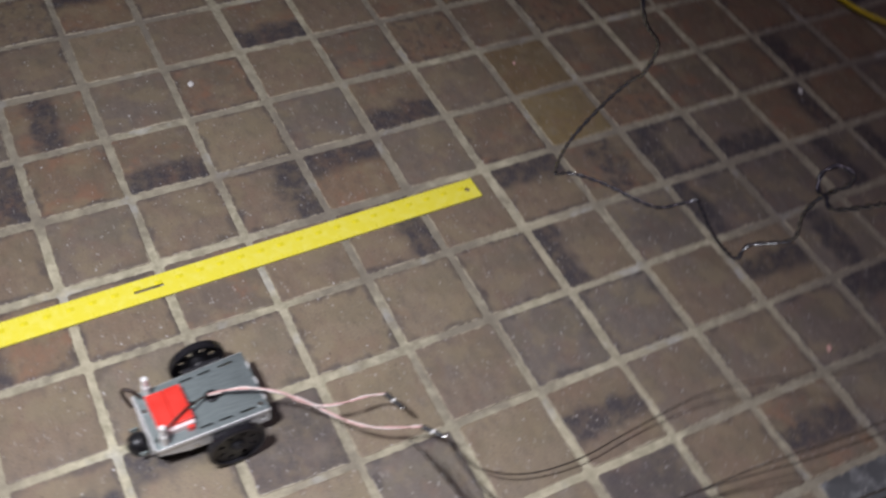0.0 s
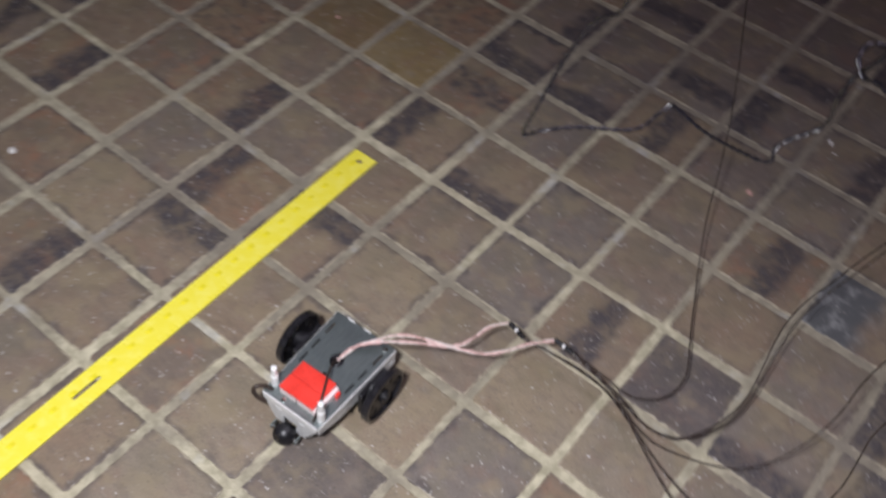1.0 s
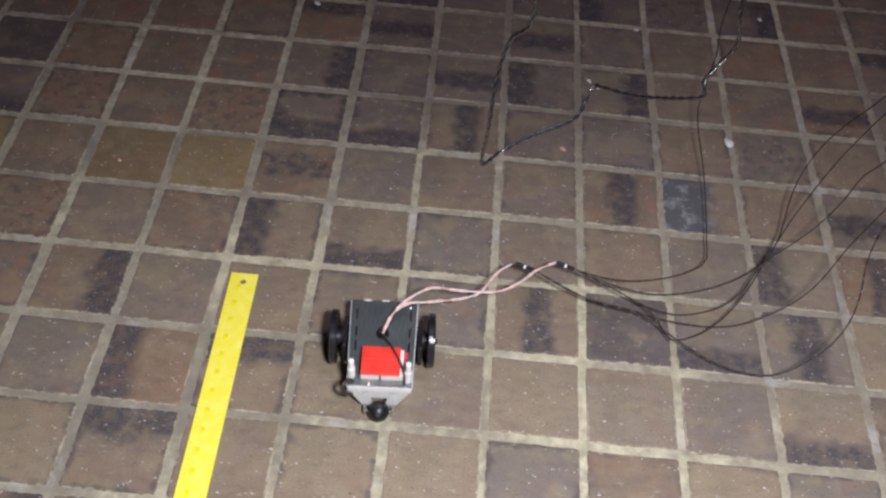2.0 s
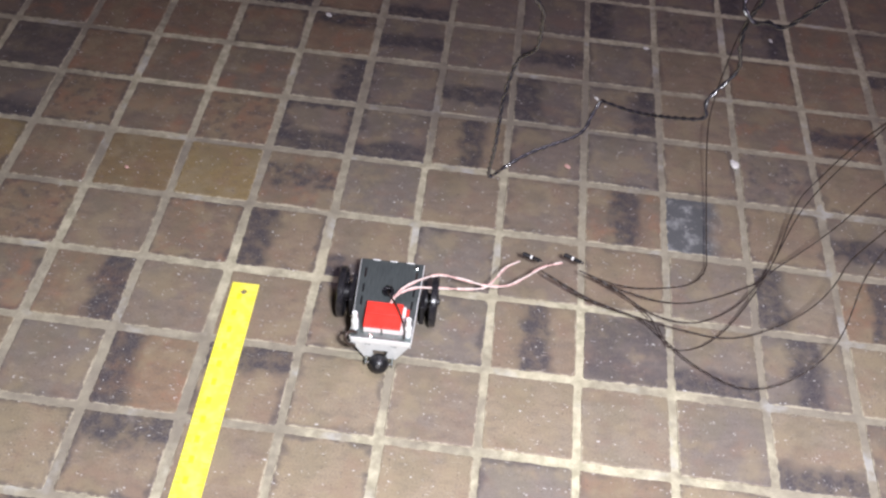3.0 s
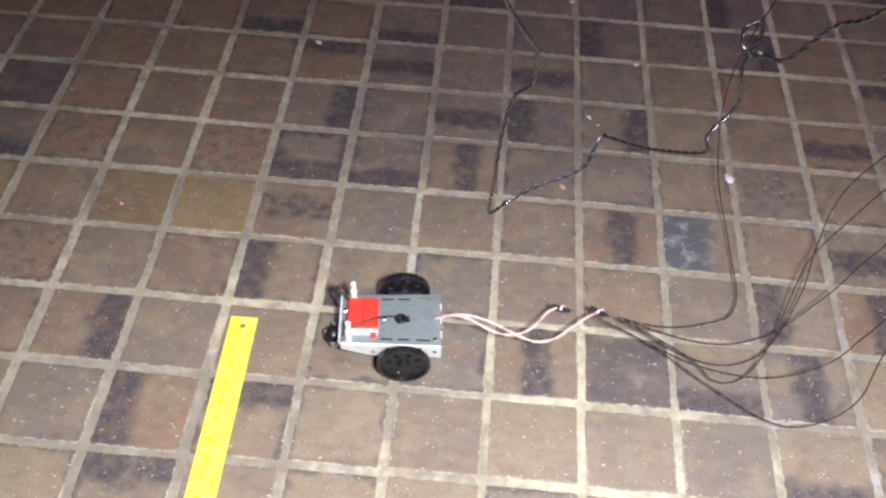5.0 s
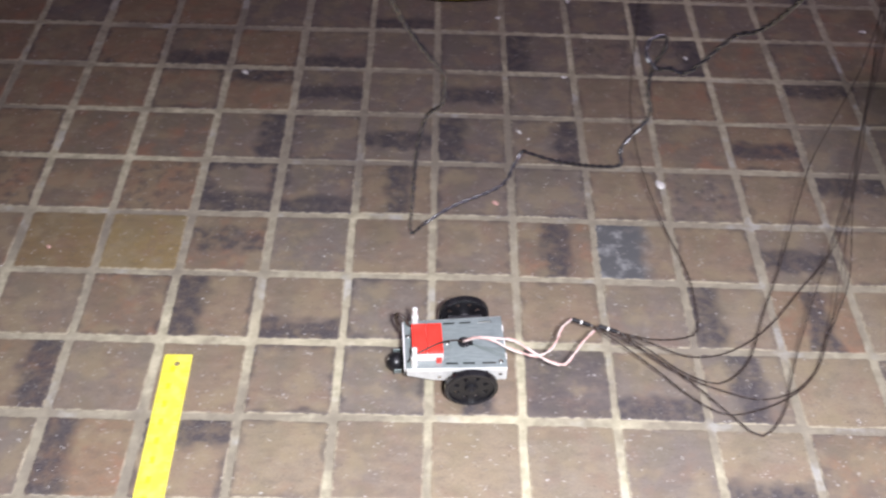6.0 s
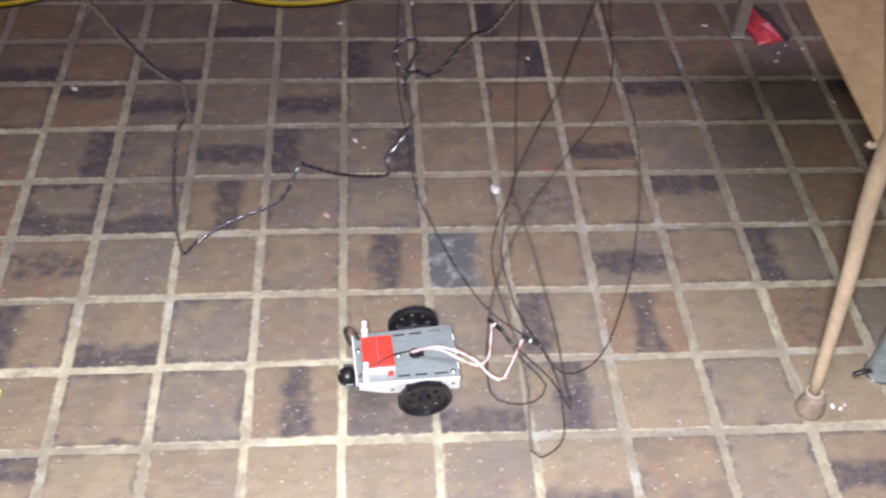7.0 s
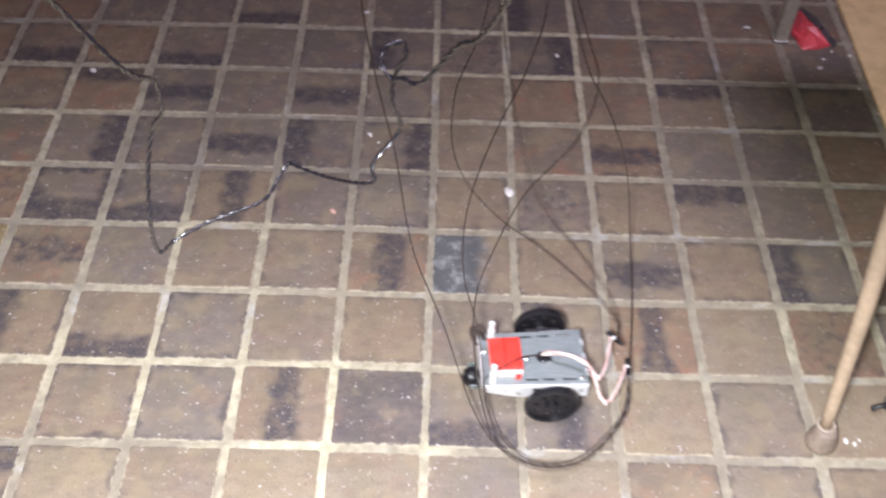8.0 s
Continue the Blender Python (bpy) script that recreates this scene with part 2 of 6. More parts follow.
RED_PLASTIC = simple("red_plastic", rgb(0.82, 0.05, 0.035), 0.42, 0.0, 300, 0.08)
PINK_WHITE = simple("pale_resin", rgb(0.83, 0.70, 0.68), 0.5, 0.0, 300, 0.06)
WIRE_WHITE = simple("white_insulation", rgb(0.82, 0.69, 0.64), 0.4, 0.0, 300, 0.05)
WIRE_RED = simple("red_insulation", rgb(0.76, 0.48, 0.44), 0.4, 0.0, 300, 0.1)
WIRE_BLACK = simple("black_insulation", rgb(0.042, 0.028, 0.022), 0.42, 0.0, 300, 0.3)
CORD_BLACK = simple("glossy_black_sleeve", rgb(0.026, 0.024, 0.032), 0.24, 0.0, 300, 0.2, IOR=1.8, Specular_IOR_Level=0.8)


def ruler_paint():
    """Yellow paint over drawn metal: pale sheen along its length, rubbed patches."""
    n = Nodes("yellow_paint")
    rub, fine = n.noise(70, 5.0, 0.65), n.noise(500, 3.0)
    tone = n.mix(n.step(rub, 0.42, 0.66), rgb(0.94, 0.84, 0.075), rgb(0.96, 0.875, 0.135))
    n.bump(fine, 0.15, 0.0003)
    return n.done(Base_Color=tone, Roughness=n.step(rub, 0.35, 0.65, 0.42, 0.55), Specular_IOR_Level=1.0, Anisotropic=0.8, Tangent=n.own_y())


YELLOW = ruler_paint()
FAINT_PRINT = simple("worn_print", rgb(0.89, 0.78, 0.03), 0.5, 0.0, 300, 0.12)
YELLOW_CORD = simple("yellow_sheath", rgb(0.78, 0.60, 0.03), 0.4, 0.0, 200, 0.1)
TAN = simple("tan_enamel", rgb(0.45, 0.345, 0.235), 0.45, 0.0, 120, 0.1)
SEAT_TAN = simple("brown_seat_enamel", rgb(0.54, 0.40, 0.20), 0.55, 0.0, 60, 0.12)
FOOT_RUBBER = simple("grey_rubber", rgb(0.28, 0.22, 0.17), 0.7, 0.0, 250, 0.15, 0.4)
COLLAR = simple("pale_collar", rgb(0.46, 0.39, 0.31), 0.6, 0.0, 250, 0.1)
GREY_TUBE = simple("grey_tube_enamel", rgb(0.27, 0.31, 0.31), 0.35, 0.2, 200, 0.15)
SAGE = simple("sage_metal", rgb(0.62, 0.61, 0.50), 0.5, 0.0, 150, 0.12)
RED_FILM = simple("red_film", rgb(0.80, 0.10, 0.12), 0.25, 0.0, 120, 0.15)
CLEAR_FILM = simple("cloudy_film", rgb(0.17, 0.16, 0.17), 0.3, 0.0, 200, 0.1, Transmission_Weight=0.3)
CHALK = simple("white_crumb", rgb(0.8, 0.78, 0.74), 0.7, 0.0, 500, 0.1)
PINK_CRUMB = simple("pink_crumb", rgb(0.60, 0.36, 0.31), 0.7, 0.0, 500, 0.15)
WALL_PAINT = simple("wall_paint", rgb(0.42, 0.40, 0.37), 0.8, 0.0, 20, 0.05)
CEILING_PAINT = simple("ceiling_paint", rgb(0.5, 0.5, 0.5), 0.85, 0.0, 20, 0.04)


# ---- mesh helpers ----
def part(name, bm, material, parent=None, label="", smooth=False, mats=()):
    mesh = bpy.data.meshes.new(name)
    bmesh.ops.recalc_face_normals(bm, faces=bm.faces)
    if smooth:
        for f in bm.faces:
            f.smooth = True
    bm.to_mesh(mesh)
    bm.free()
    mesh.materials.append(material)
    for extra in mats:
        mesh.materials.append(extra)
    ob = new(name, mesh)
    ob.parent = parent
    if label:
        tagged(ob, label)
    return ob


def thing(name, label, category, group="", kind="", m=None):
    ob = tagged(new(name), label, category, group, kind)
    ob.empty_display_size = 0.02
    if m:
        ob.matrix_world = m
    return ob


def box(bm, x0, x1, y0, y1, z0, z1, bevel=0.0, m=None):
    made = bmesh.ops.create_cube(bm, size=1)["verts"]
    for v in made:
        v.co = Vector(((x0 + x1) / 2 + v.co.x * (x1 - x0), (y0 + y1) / 2 + v.co.y * (y1 - y0), (z0 + z1) / 2 + v.co.z * (z1 - z0)))
        if m:
            v.co = m @ v.co
    if bevel:
        edges = list({e for v in made for e in v.link_edges})
        bmesh.ops.bevel(bm, geom=edges, offset=bevel, segments=2, affect="EDGES", profile=0.5)


def rod(bm, a, b, r, r2=None, sides=12):
    a, b = Vector(a), Vector(b)
    m = Matrix.Translation((a + b) / 2) @ (b - a).to_track_quat("Z", "Y").to_matrix().to_4x4()
    bmesh.ops.create_cone(bm, cap_ends=True, segments=sides, radius1=r, radius2=r if r2 is None else r2, depth=(b - a).length, matrix=m)


def turned(bm, profile, m=Matrix(), sides=32, ring_form=False):
    """A lathe form about local Z: profile of (radius, height); ring_form closes the profile on itself."""
    rings = [[bm.verts.new(m @ Vector((r * math.cos(2 * math.pi * k / sides), r * math.sin(2 * math.pi * k / sides), z))) for k in range(sides)] for r, z in profile]
    for one, two in zip(rings, rings[1:] + rings[:1] if ring_form else rings[1:]):
        for k in range(sides):
            bm.faces.new((one[k], one[(k + 1) % sides], two[(k + 1) % sides], two[k]))
    for ring in () if ring_form else (rings[0], rings[-1]):
        bm.faces.new(ring)


def spline(points, per=10):
    """Points along a smooth curve through the given ones."""
    p = [Vector(q) for q in points]
    p = [2 * p[0] - p[1], *p, 2 * p[-1] - p[-2]]
    out = []
    for a, b, c, d in zip(p, p[1:], p[2:], p[3:]):
        for k in range(per):
            u = k / per
            out.append(0.5 * (2 * b + (c - a) * u + (2 * a - 5 * b + 4 * c - d) * u * u + (3 * b - a - 3 * c + d) * u ** 3))
    return out + [p[-2]]


def even(points, step):
    """The same line in even steps of a given length."""
    out, left = [points[0]], step
    for a, b in zip(points, points[1:]):
        d = (b - a).length
        at = left
        while at <= d:
            out.append(a.lerp(b, at / d))
            at += step
        left = at - d
    return out


def hose(bm, points, r, sides=8, twist=0.0, aside=0.0, swell=0.0):
    """A tube along points, wider by swell at its half; with twist (radians a step) and aside, one strand of a twisted pair."""
    rings, side = [], None
    for k, p in enumerate(points):
        way = (points[min(k + 1, len(points) - 1)] - points[max(k - 1, 0)]).normalized()
        side = way.orthogonal().normalized() if side is None else (side - way * side.dot(way)).normalized()
        other = way.cross(side)
        mid = p + aside * (side * math.cos(twist * k) + other * math.sin(twist * k))
        wide = r + swell * min(1.0, 2.0 * k / len(points))
        rings.append([bm.verts.new(mid + wide * (side * math.cos(2 * math.pi * j / sides) + other * math.sin(2 * math.pi * j / sides))) for j in range(sides)])
    for one, two in zip(rings, rings[1:]):
        for j in range(sides):
            bm.faces.new((one[j], one[(j + 1) % sides], two[(j + 1) % sides], two[j]))
    bm.faces.new(rings[0])
    bm.faces.new(rings[-1])


def sheet(bm, us, vs, gaps, place, thick):
    """A plate over a grid of stops us x vs with cells left open; place(u, v, w) gives the point at depth w."""
    verts = {}

    def vert(i, j, w):
        key = (i, j, w)
        if key not in verts:
            verts[key] = bm.verts.new(place(us[i], vs[j], thick * w))
        return verts[key]

    solid = {(i, j) for i in range(len(us) - 1) for j in range(len(vs) - 1)} - set(gaps)
    for i, j in solid:
        for w in (0, 1):
            bm.faces.new([vert(i, j, w), vert(i + 1, j, w), vert(i + 1, j + 1, w), vert(i, j + 1, w)])
        for di, dj, a, b in ((-1, 0, (0, 0), (0, 1)), (1, 0, (1, 0), (1, 1)), (0, -1, (0, 0), (1, 0)), (0, 1, (0, 1), (1, 1))):
            if (i + di, j + dj) not in solid:
                bm.faces.new([vert(i + a[0], j + a[1], 0), vert(i + b[0], j + b[1], 0), vert(i + b[0], j + b[1], 1), vert(i + a[0], j + a[1], 1)])


# ---- the room: plain walls and ceiling that close the place ----
def slab(name, x0, x1, y0, y1, z0, z1, material, label, category):
    bm = bmesh.new()
    box(bm, x0, x1, y0, y1, z0, z1)
    return tagged(part(name, bm, material), label, category, kind="structure")


X0, X1, Y0, Y1, TOP = -2.6, 3.0, -2.6, 3.2, 2.5
slab("wall_north", X0 - 0.1, X1 + 0.1, Y1, Y1 + 0.1, -0.05, TOP, WALL_PAINT, "plain painted wall closing the far side of the room", "wall")
slab("wall_south", X0 - 0.1, X1 + 0.1, Y0 - 0.1, Y0, -0.05, TOP, WALL_PAINT, "plain painted wall closing the near side of the room", "wall")
slab("wall_west", X0 - 0.1, X0, Y0, Y1, -0.05, TOP, WALL_PAINT, "plain painted wall closing the room at one end", "wall")
slab("wall_east", X1, X1 + 0.1, Y0, Y1, -0.05, TOP, WALL_PAINT, "plain painted wall closing the room at the other end", "wall")
slab("ceiling", X0 - 0.1, X1 + 0.1, Y0 - 0.1, Y1 + 0.1, TOP, TOP + 0.1, CEILING_PAINT, "plain pale painted ceiling over the room", "ceiling")


# ---- things: robot ----
PLATE_Z = 0.0455
robot = thing("wheeled_robot", "small two-wheeled robot with grey aluminium chassis and red block", "robot")


def half_width(x):
    return 0.0354 + (0.0386 - 0.0354) * (x + 0.0753) / 0.1193


def build_chassis():
    bm = bmesh.new()
    us = [-0.0753, -0.028, -0.014, -0.008, 0.006, 0.015, 0.031, 0.044]
    vs = [-1.0, -0.85, -0.785, -0.12, 0.12, 0.785, 0.85, 1.0]
    gaps = [(i, j) for i in (1, 3, 5) for j in (1, 5)] + [(3, 3)]
    sheet(bm, us, vs, gaps, lambda u, v, w: Vector((u, v * half_width(u), PLATE_Z - w)), 0.0016)
    plate = part("deck_plate", bm, ALUMINIUM, robot, "brushed grey aluminium deck with dark slots")
    for s in (-1, 1):
        bm = bmesh.new()
        us = [-0.0745, -0.068, -0.05, -0.044, -0.026, 0.03, 0.034, 0.0385, 0.044]
        vs = [0.0, 0.35, 0.45, 0.62, 0.72, 1.0]
        gaps = [(6, 2), (6, 3)]

        def place(u, v, w, s=s):
            deep = 0.0225 if u > -0.04 else 0.0225 - 0.011 * (-0.04 - u) / 0.035
            return Vector((u, s * (half_width(u) - w), PLATE_Z - 0.0016 - v * deep))

        sheet(bm, us, vs, gaps, place, 0.0016)
        part("side_flange", bm, LIT_SIDE_METAL, robot, "folded grey aluminium side")
        bm = bmesh.new()
        lean = math.degrees(math.atan2(half_width(0.044) - half_width(-0.075), 0.119)) * s
        box(bm, -0.0595, 0.0595, -0.0012, 0.0012, -0.0062, -0.0003, 0.0006, pose(-0.0155, s * (half_width(-0.0155) - 0.0004), PLATE_Z, 0, 0, lean))
        part("fold_edge", bm, LIT_EDGE_METAL, robot, "rolled edge of the deck, painted pale as if lit", smooth=False)
    # narrow tail plate that carries the ball
    bm = bmesh.new()

    def tail(u, v, w):
        wide = 0.0354 - 0.0165 * min(1, max(0, (v - 0.15) / 0.85))
        return Vector((-0.0755 - 0.0012 * v - w, u * wide, PLATE_Z - 0.0004 - 0.0331 * v))

    sheet(bm, [-1, -0.6, -0.35, 0.35, 0.6, 1], [0, 0.1, 0.3, 0.36, 0.6, 1.0], [(1, 2), (3, 2), (2, 4)], tail, 0.0009)
    part("tail_plate", bm, LIT_SIDE_METAL, robot, "grey bent metal tail plate")
    bm = bmesh.new()
    box(bm, -0.0776, -0.0765, -0.034, 0.034, PLATE_Z - 0.0068, PLATE_Z + 0.0012, 0.0002)
    part("tail_lip", bm, LIT_EDGE_METAL, robot, "bent lip of the tail plate, painted pale as if lit")
    # pale bars stand in for glints on the slotted front edge
    for y in (-0.022, -0.001, 0.02):
        bm = bmesh.new()
        box(bm, 0.0432, 0.0447, y - 0.0045, y + 0.0045, PLATE_Z - 0.004, PLATE_Z + 0.0004, 0.0003)
        part("front_tab", bm, LIT_EDGE_METAL, robot)
    # ball and its pin
    bm = bmesh.new()
    bmesh.ops.create_uvsphere(bm, u_segments=24, v_segments=16, radius=0.012, matrix=pose(-0.0862, 0, 0.0124))
    ball = part("tail_ball", bm, BLACK_PLASTIC, robot, "black plastic tail ball", smooth=True)
    bm = bmesh.new()
    rod(bm, (-0.0862, -0.017, 0.0124), (-0.0862, 0.017, 0.0124), 0.0013)
    rod(bm, (-0.0955, 0, 0.0198), (-0.0965, 0, 0.0206), 0.0026)
    part("ball_pin", bm, STEEL, ball, "bright steel pin")
    for s in (-1, 1):
        bm = bmesh.new()
        box(bm, -0.0895, -0.080, s * 0.0155 - 0.0006, s * 0.0155 + 0.0006, 0.0105, 0.0175, 0.0004)
        part("ball_bracket", bm, ALUMINIUM, robot)
    # servos under the deck
    for s in (-1, 1):
        bm = bmesh.new()
        box(bm, -0.03, 0.0105, s * 0.018 - 0.0165, s * 0.018 + 0.0165, 0.0195, PLATE_Z - 0.003, 0.001)
        servo = part("servo", bm, BLACK_PLASTIC, robot, "black drive servo under the deck")
        bm = bmesh.new()
        rod(bm, (0, s * 0.033, 0.0325), (0, s * 0.052, 0.0325), 0.0045)
        part("drive_shaft", bm, BLACK_PLASTIC, servo)
        bm = bmesh.new()
        y = s * 0.0405
        box(bm, -0.021, 0.021, min(y, y + s * 0.005), max(y, y + s * 0.005), 0.010, 0.0435, 0.0012)
        part("gear_case", bm, BLACK_PLASTIC, servo, "black gear case beside the wheel")
        for x in (-0.036, 0.0155):
            bm = bmesh.new()
            rod(bm, (x, s * 0.0388, 0.033), (x, s * 0.0405, 0.033), 0.0022)
            part("screw", bm, STEEL, robot)
    # underside battery holder
    bm = bmesh.new()
    box(bm, -0.068, -0.031, -0.028, 0.028, 0.021, PLATE_Z - 0.003, 0.0015)
    part("battery_holder", bm, BLACK_PLASTIC, robot)
    # red block: a thin split cap on two pale base blocks
    bm = bmesh.new()
    box(bm, -0.067, -0.031, -0.0255, -0.0008, PLATE_Z, PLATE_Z + 0.0085, 0.0008)
    base = part("block_base", bm, PINK_WHITE, robot, "pale base under the red block")
    bm = bmesh.new()
    box(bm, -0.067, -0.031, 0.0008, 0.0212, PLATE_Z, PLATE_Z + 0.0085, 0.0008)
    part("block_base", bm, PINK_WHITE, robot, "pale base under the red block")
    for x0, x1 in ((-0.0672, -0.0495), (-0.0490, -0.0308)):
        bm = bmesh.new()
        box(bm, x0, x1, -0.0218, 0.0213, PLATE_Z + 0.0085, PLATE_Z + 0.0128, 0.0006)
        part("red_half", bm, RED_PLASTIC, base, "bright red plastic half")
    bm = bmesh.new()
    box(bm, -0.0395, -0.033, -0.0292, -0.0258, PLATE_Z, PLATE_Z + 0.007, 0.0006)
    part("red_cap", bm, RED_PLASTIC, robot, "small red plastic cap")
    # white stand-offs with screws
    for x, y, tall in ((-0.0655, -0.031, 0.030), (-0.062, 0.0315, 0.027)):
        bm = bmesh.new()
        turned(bm, [(0.0042, 0), (0.0042, tall * 0.55), (0.0034, tall * 0.58), (0.003, tall)], pose(x, y, PLATE_Z), 12)
        post = part("standoff", bm, NYLON, robot, "white nylon stand-off post", smooth=False)
        bm = bmesh.new()
        turned(bm, [(0.0031, 0), (0.0031, 0.0012), (0.0016, 0.002)], pose(x, y, PLATE_Z + tall), 12)
        part("screw_head", bm, NYLON, post)
    for x, y in ((-0.0245, 0.0), (-0.0715, 0.012), (0.037, -0.030)):
        bm = bmesh.new()
        turned(bm, [(0.003, 0), (0.003, 0.001), (0.0018, 0.002)], pose(x, y, PLATE_Z), 12)
        part("deck_screw", bm, STEEL, robot)
    # grommet, lead to the tail corner, loop of flex at the tail
    bm = bmesh.new()
    turned(bm, [(0.0075, 0), (0.0075, 0.0018), (0.0045, 0.0026), (0.0035, 0.0008)], pose(-0.0045, 0, PLATE_Z), 20, True)
    part("grommet", bm, RUBBER, robot, "black rubber grommet", smooth=True)
    bm = bmesh.new()
    hose(bm, spline([(-0.006, 0.001, PLATE_Z + 0.001), (-0.016, -0.003, PLATE_Z + 0.009), (-0.034, -0.012, PLATE_Z + 0.017), (-0.052, -0.021, PLATE_Z + 0.0168), (-0.0665, -0.0265, PLATE_Z + 0.012), (-0.073, -0.027, PLATE_Z + 0.002)], 6), 0.0011, 8)
    part("flex", bm, WIRE_BLACK, robot, "thin black flex", smooth=True)
    bm = bmesh.new()
    hose(bm, spline([(-0.069, 0.029, PLATE_Z - 0.001), (-0.074, 0.033, PLATE_Z + 0.008), (-0.081, 0.038, PLATE_Z + 0.0115), (-0.0845, 0.0395, PLATE_Z + 0.006), (-0.083, 0.036, PLATE_Z - 0.004), (-0.079, 0.03, PLATE_Z - 0.012)], 6), 0.0023, 8)
    part("flex_loop", bm, WIRE_BLACK, robot, "loop of black flex at the tail", smooth=True)


build_chassis()
R_WHEEL = 0.0315
wheels = {}
for side in (-1, 1):
    bm = bmesh.new()
    n_sp = 48
    us = [2 * math.pi * k / n_sp for k in range(n_sp + 1)]
    vs = [0.0055, 0.0150, 0.0212, 0.0285]
    gaps = [(k, 1) for k in range(n_sp) if k % 6 in (2, 3)]

    def rim_at(u, v, w):
        return Vector((v * math.cos(u), w - 0.001, v * math.sin(u)))

    sheet(bm, us, vs, gaps, rim_at, 0.002)
    bmesh.ops.remove_doubles(bm, verts=bm.verts, dist=1e-6)
    wheel = part("wheel", bm, BLACK_PLASTIC, robot, "black spoked plastic wheel with rubber tyre")
    bm = bmesh.new()
    turned(bm, [(0.0272, -0.0042), (0.030, -0.0042), (R_WHEEL, -0.003), (R_WHEEL, 0.003), (0.030, 0.0042), (0.0272, 0.0042)], pose(0, 0, 0, 90), 48, True)
    part("tyre", bm, RUBBER, wheel, "black rubber tyre")
    bm = bmesh.new()
    turned(bm, [(0.0075, -0.005), (0.0075, 0.004), (0.004, 0.005)], pose(0, 0, 0, 90 * side), 20)
    part("hub", bm, BLACK_PLASTIC, wheel)
    bm = bmesh.new()
    turned(bm, [(0.009, 0.0), (0.009, 0.0075), (0.0128, 0.0085), (0.0132, 0.0105), (0.0125, 0.0118), (0.006, 0.0118)], pose(0, 0, 0, 90 * side), 28)
    part("inner_flange", bm, BLACK_PLASTIC, wheel, "black plastic flange inside the wheel")
    bm = bmesh.new()
    turned(bm, [(0.0042, 0), (0.0042, 0.0012), (0.002, 0.0022)], pose(0, side * 0.005, 0, -90 * side), 14)
    part("hub_screw", bm, BLACK_PLASTIC, wheel)
    wheels[side] = wheel


# ---- things on the floor ----
def build_ruler():
    """Yellow yardstick, a metre rule's thickness, with hole and slot."""
    m = pose(-0.0832, -0.1390, 0.0016, 0, 0, 0.95)
    ruler = thing("yardstick", "bright yellow metal yardstick lying flat on the paved floor", "ruler", m=m)
    long, wide, thick = 0.914, 0.0335, 0.0018
    bm = bmesh.new()
    ring = [-0.0041, -0.0034, -0.0023, -0.0011, 0.0011, 0.0023, 0.0034, 0.0041]
    us = [-wide / 2, *ring, wide / 2]
    vs = [0.0, *(-0.0135 - v for v in ring), -0.423, -0.458, -long]
    gaps = [(i, j) for i in range(1, 8) for j in range(1, 8) if math.hypot((us[i] + us[i + 1]) / 2, (vs[j] + vs[j + 1]) / 2 + 0.0135) < 0.0040]
    gaps += [(i, 9) for i in (3, 4, 5)]
    sheet(bm, us, vs, gaps, lambda u, v, w: Vector((u, v, thick - w)), thick)
    part("blade", bm, YELLOW, ruler)
    for s in (-1, 1):
        bm = bmesh.new()
        for k in range(1, 143):
            run = 0.0075 if k % 4 == 0 else 0.0045
            y = -k * 0.00635
            x0, x1 = (s * (wide / 2 - 0.0006), s * (wide / 2 - run))
            box(bm, min(x0, x1), max(x0, x1), y - 0.00035, y + 0.00035, thick, thick + 0.00012)
        tagged(part("graduation", bm, FAINT_PRINT, ruler), "faint worn graduation marks along one edge", kind="stuff")
    bm = bmesh.new()
    box(bm, -0.0028, 0.0028, -0.0045, 0.0045, 0, 0.00012)
    first = part("numeral_bar", bm, FAINT_PRINT, ruler, "faint worn numeral")
    first.location = (-0.0037, -0.0218, thick)
    for k in range(2, 36):
        bar = new("numeral_bar", first.data)
        bar.parent, bar.location = ruler, (-0.0045, -0.0254 * k + 0.0036, thick)


build_ruler()


def build_yellow_cord():
    pts = []
    for k in range(0, 20):
        a = math.radians(100 + 18 * k)
        pts.append((-0.272 + 0.18 * math.cos(a), 0.837 + 0.182 * math.sin(a), 0.007))
    for k in range(0, 19):
        a = math.radians(150 + 19 * k)
        pts.append((0.248 + 0.24 * math.cos(a), 0.895 + 0.24 * math.sin(a), 0.0075 + 0.007 * (k > 12)))
    pts += [(0.55, 1.15, 0.007), (0.9, 1.5, 0.007), (1.2, 1.9, 0.007)]
    bm = bmesh.new()
    hose(bm, spline(pts, 6), 0.0042, 10)
    ob = part("extension_cord", bm, YELLOW_CORD, None, smooth=True)
    tagged(ob, "yellow extension cord lying in loose loops on the pavers", "cord")


build_yellow_cord()


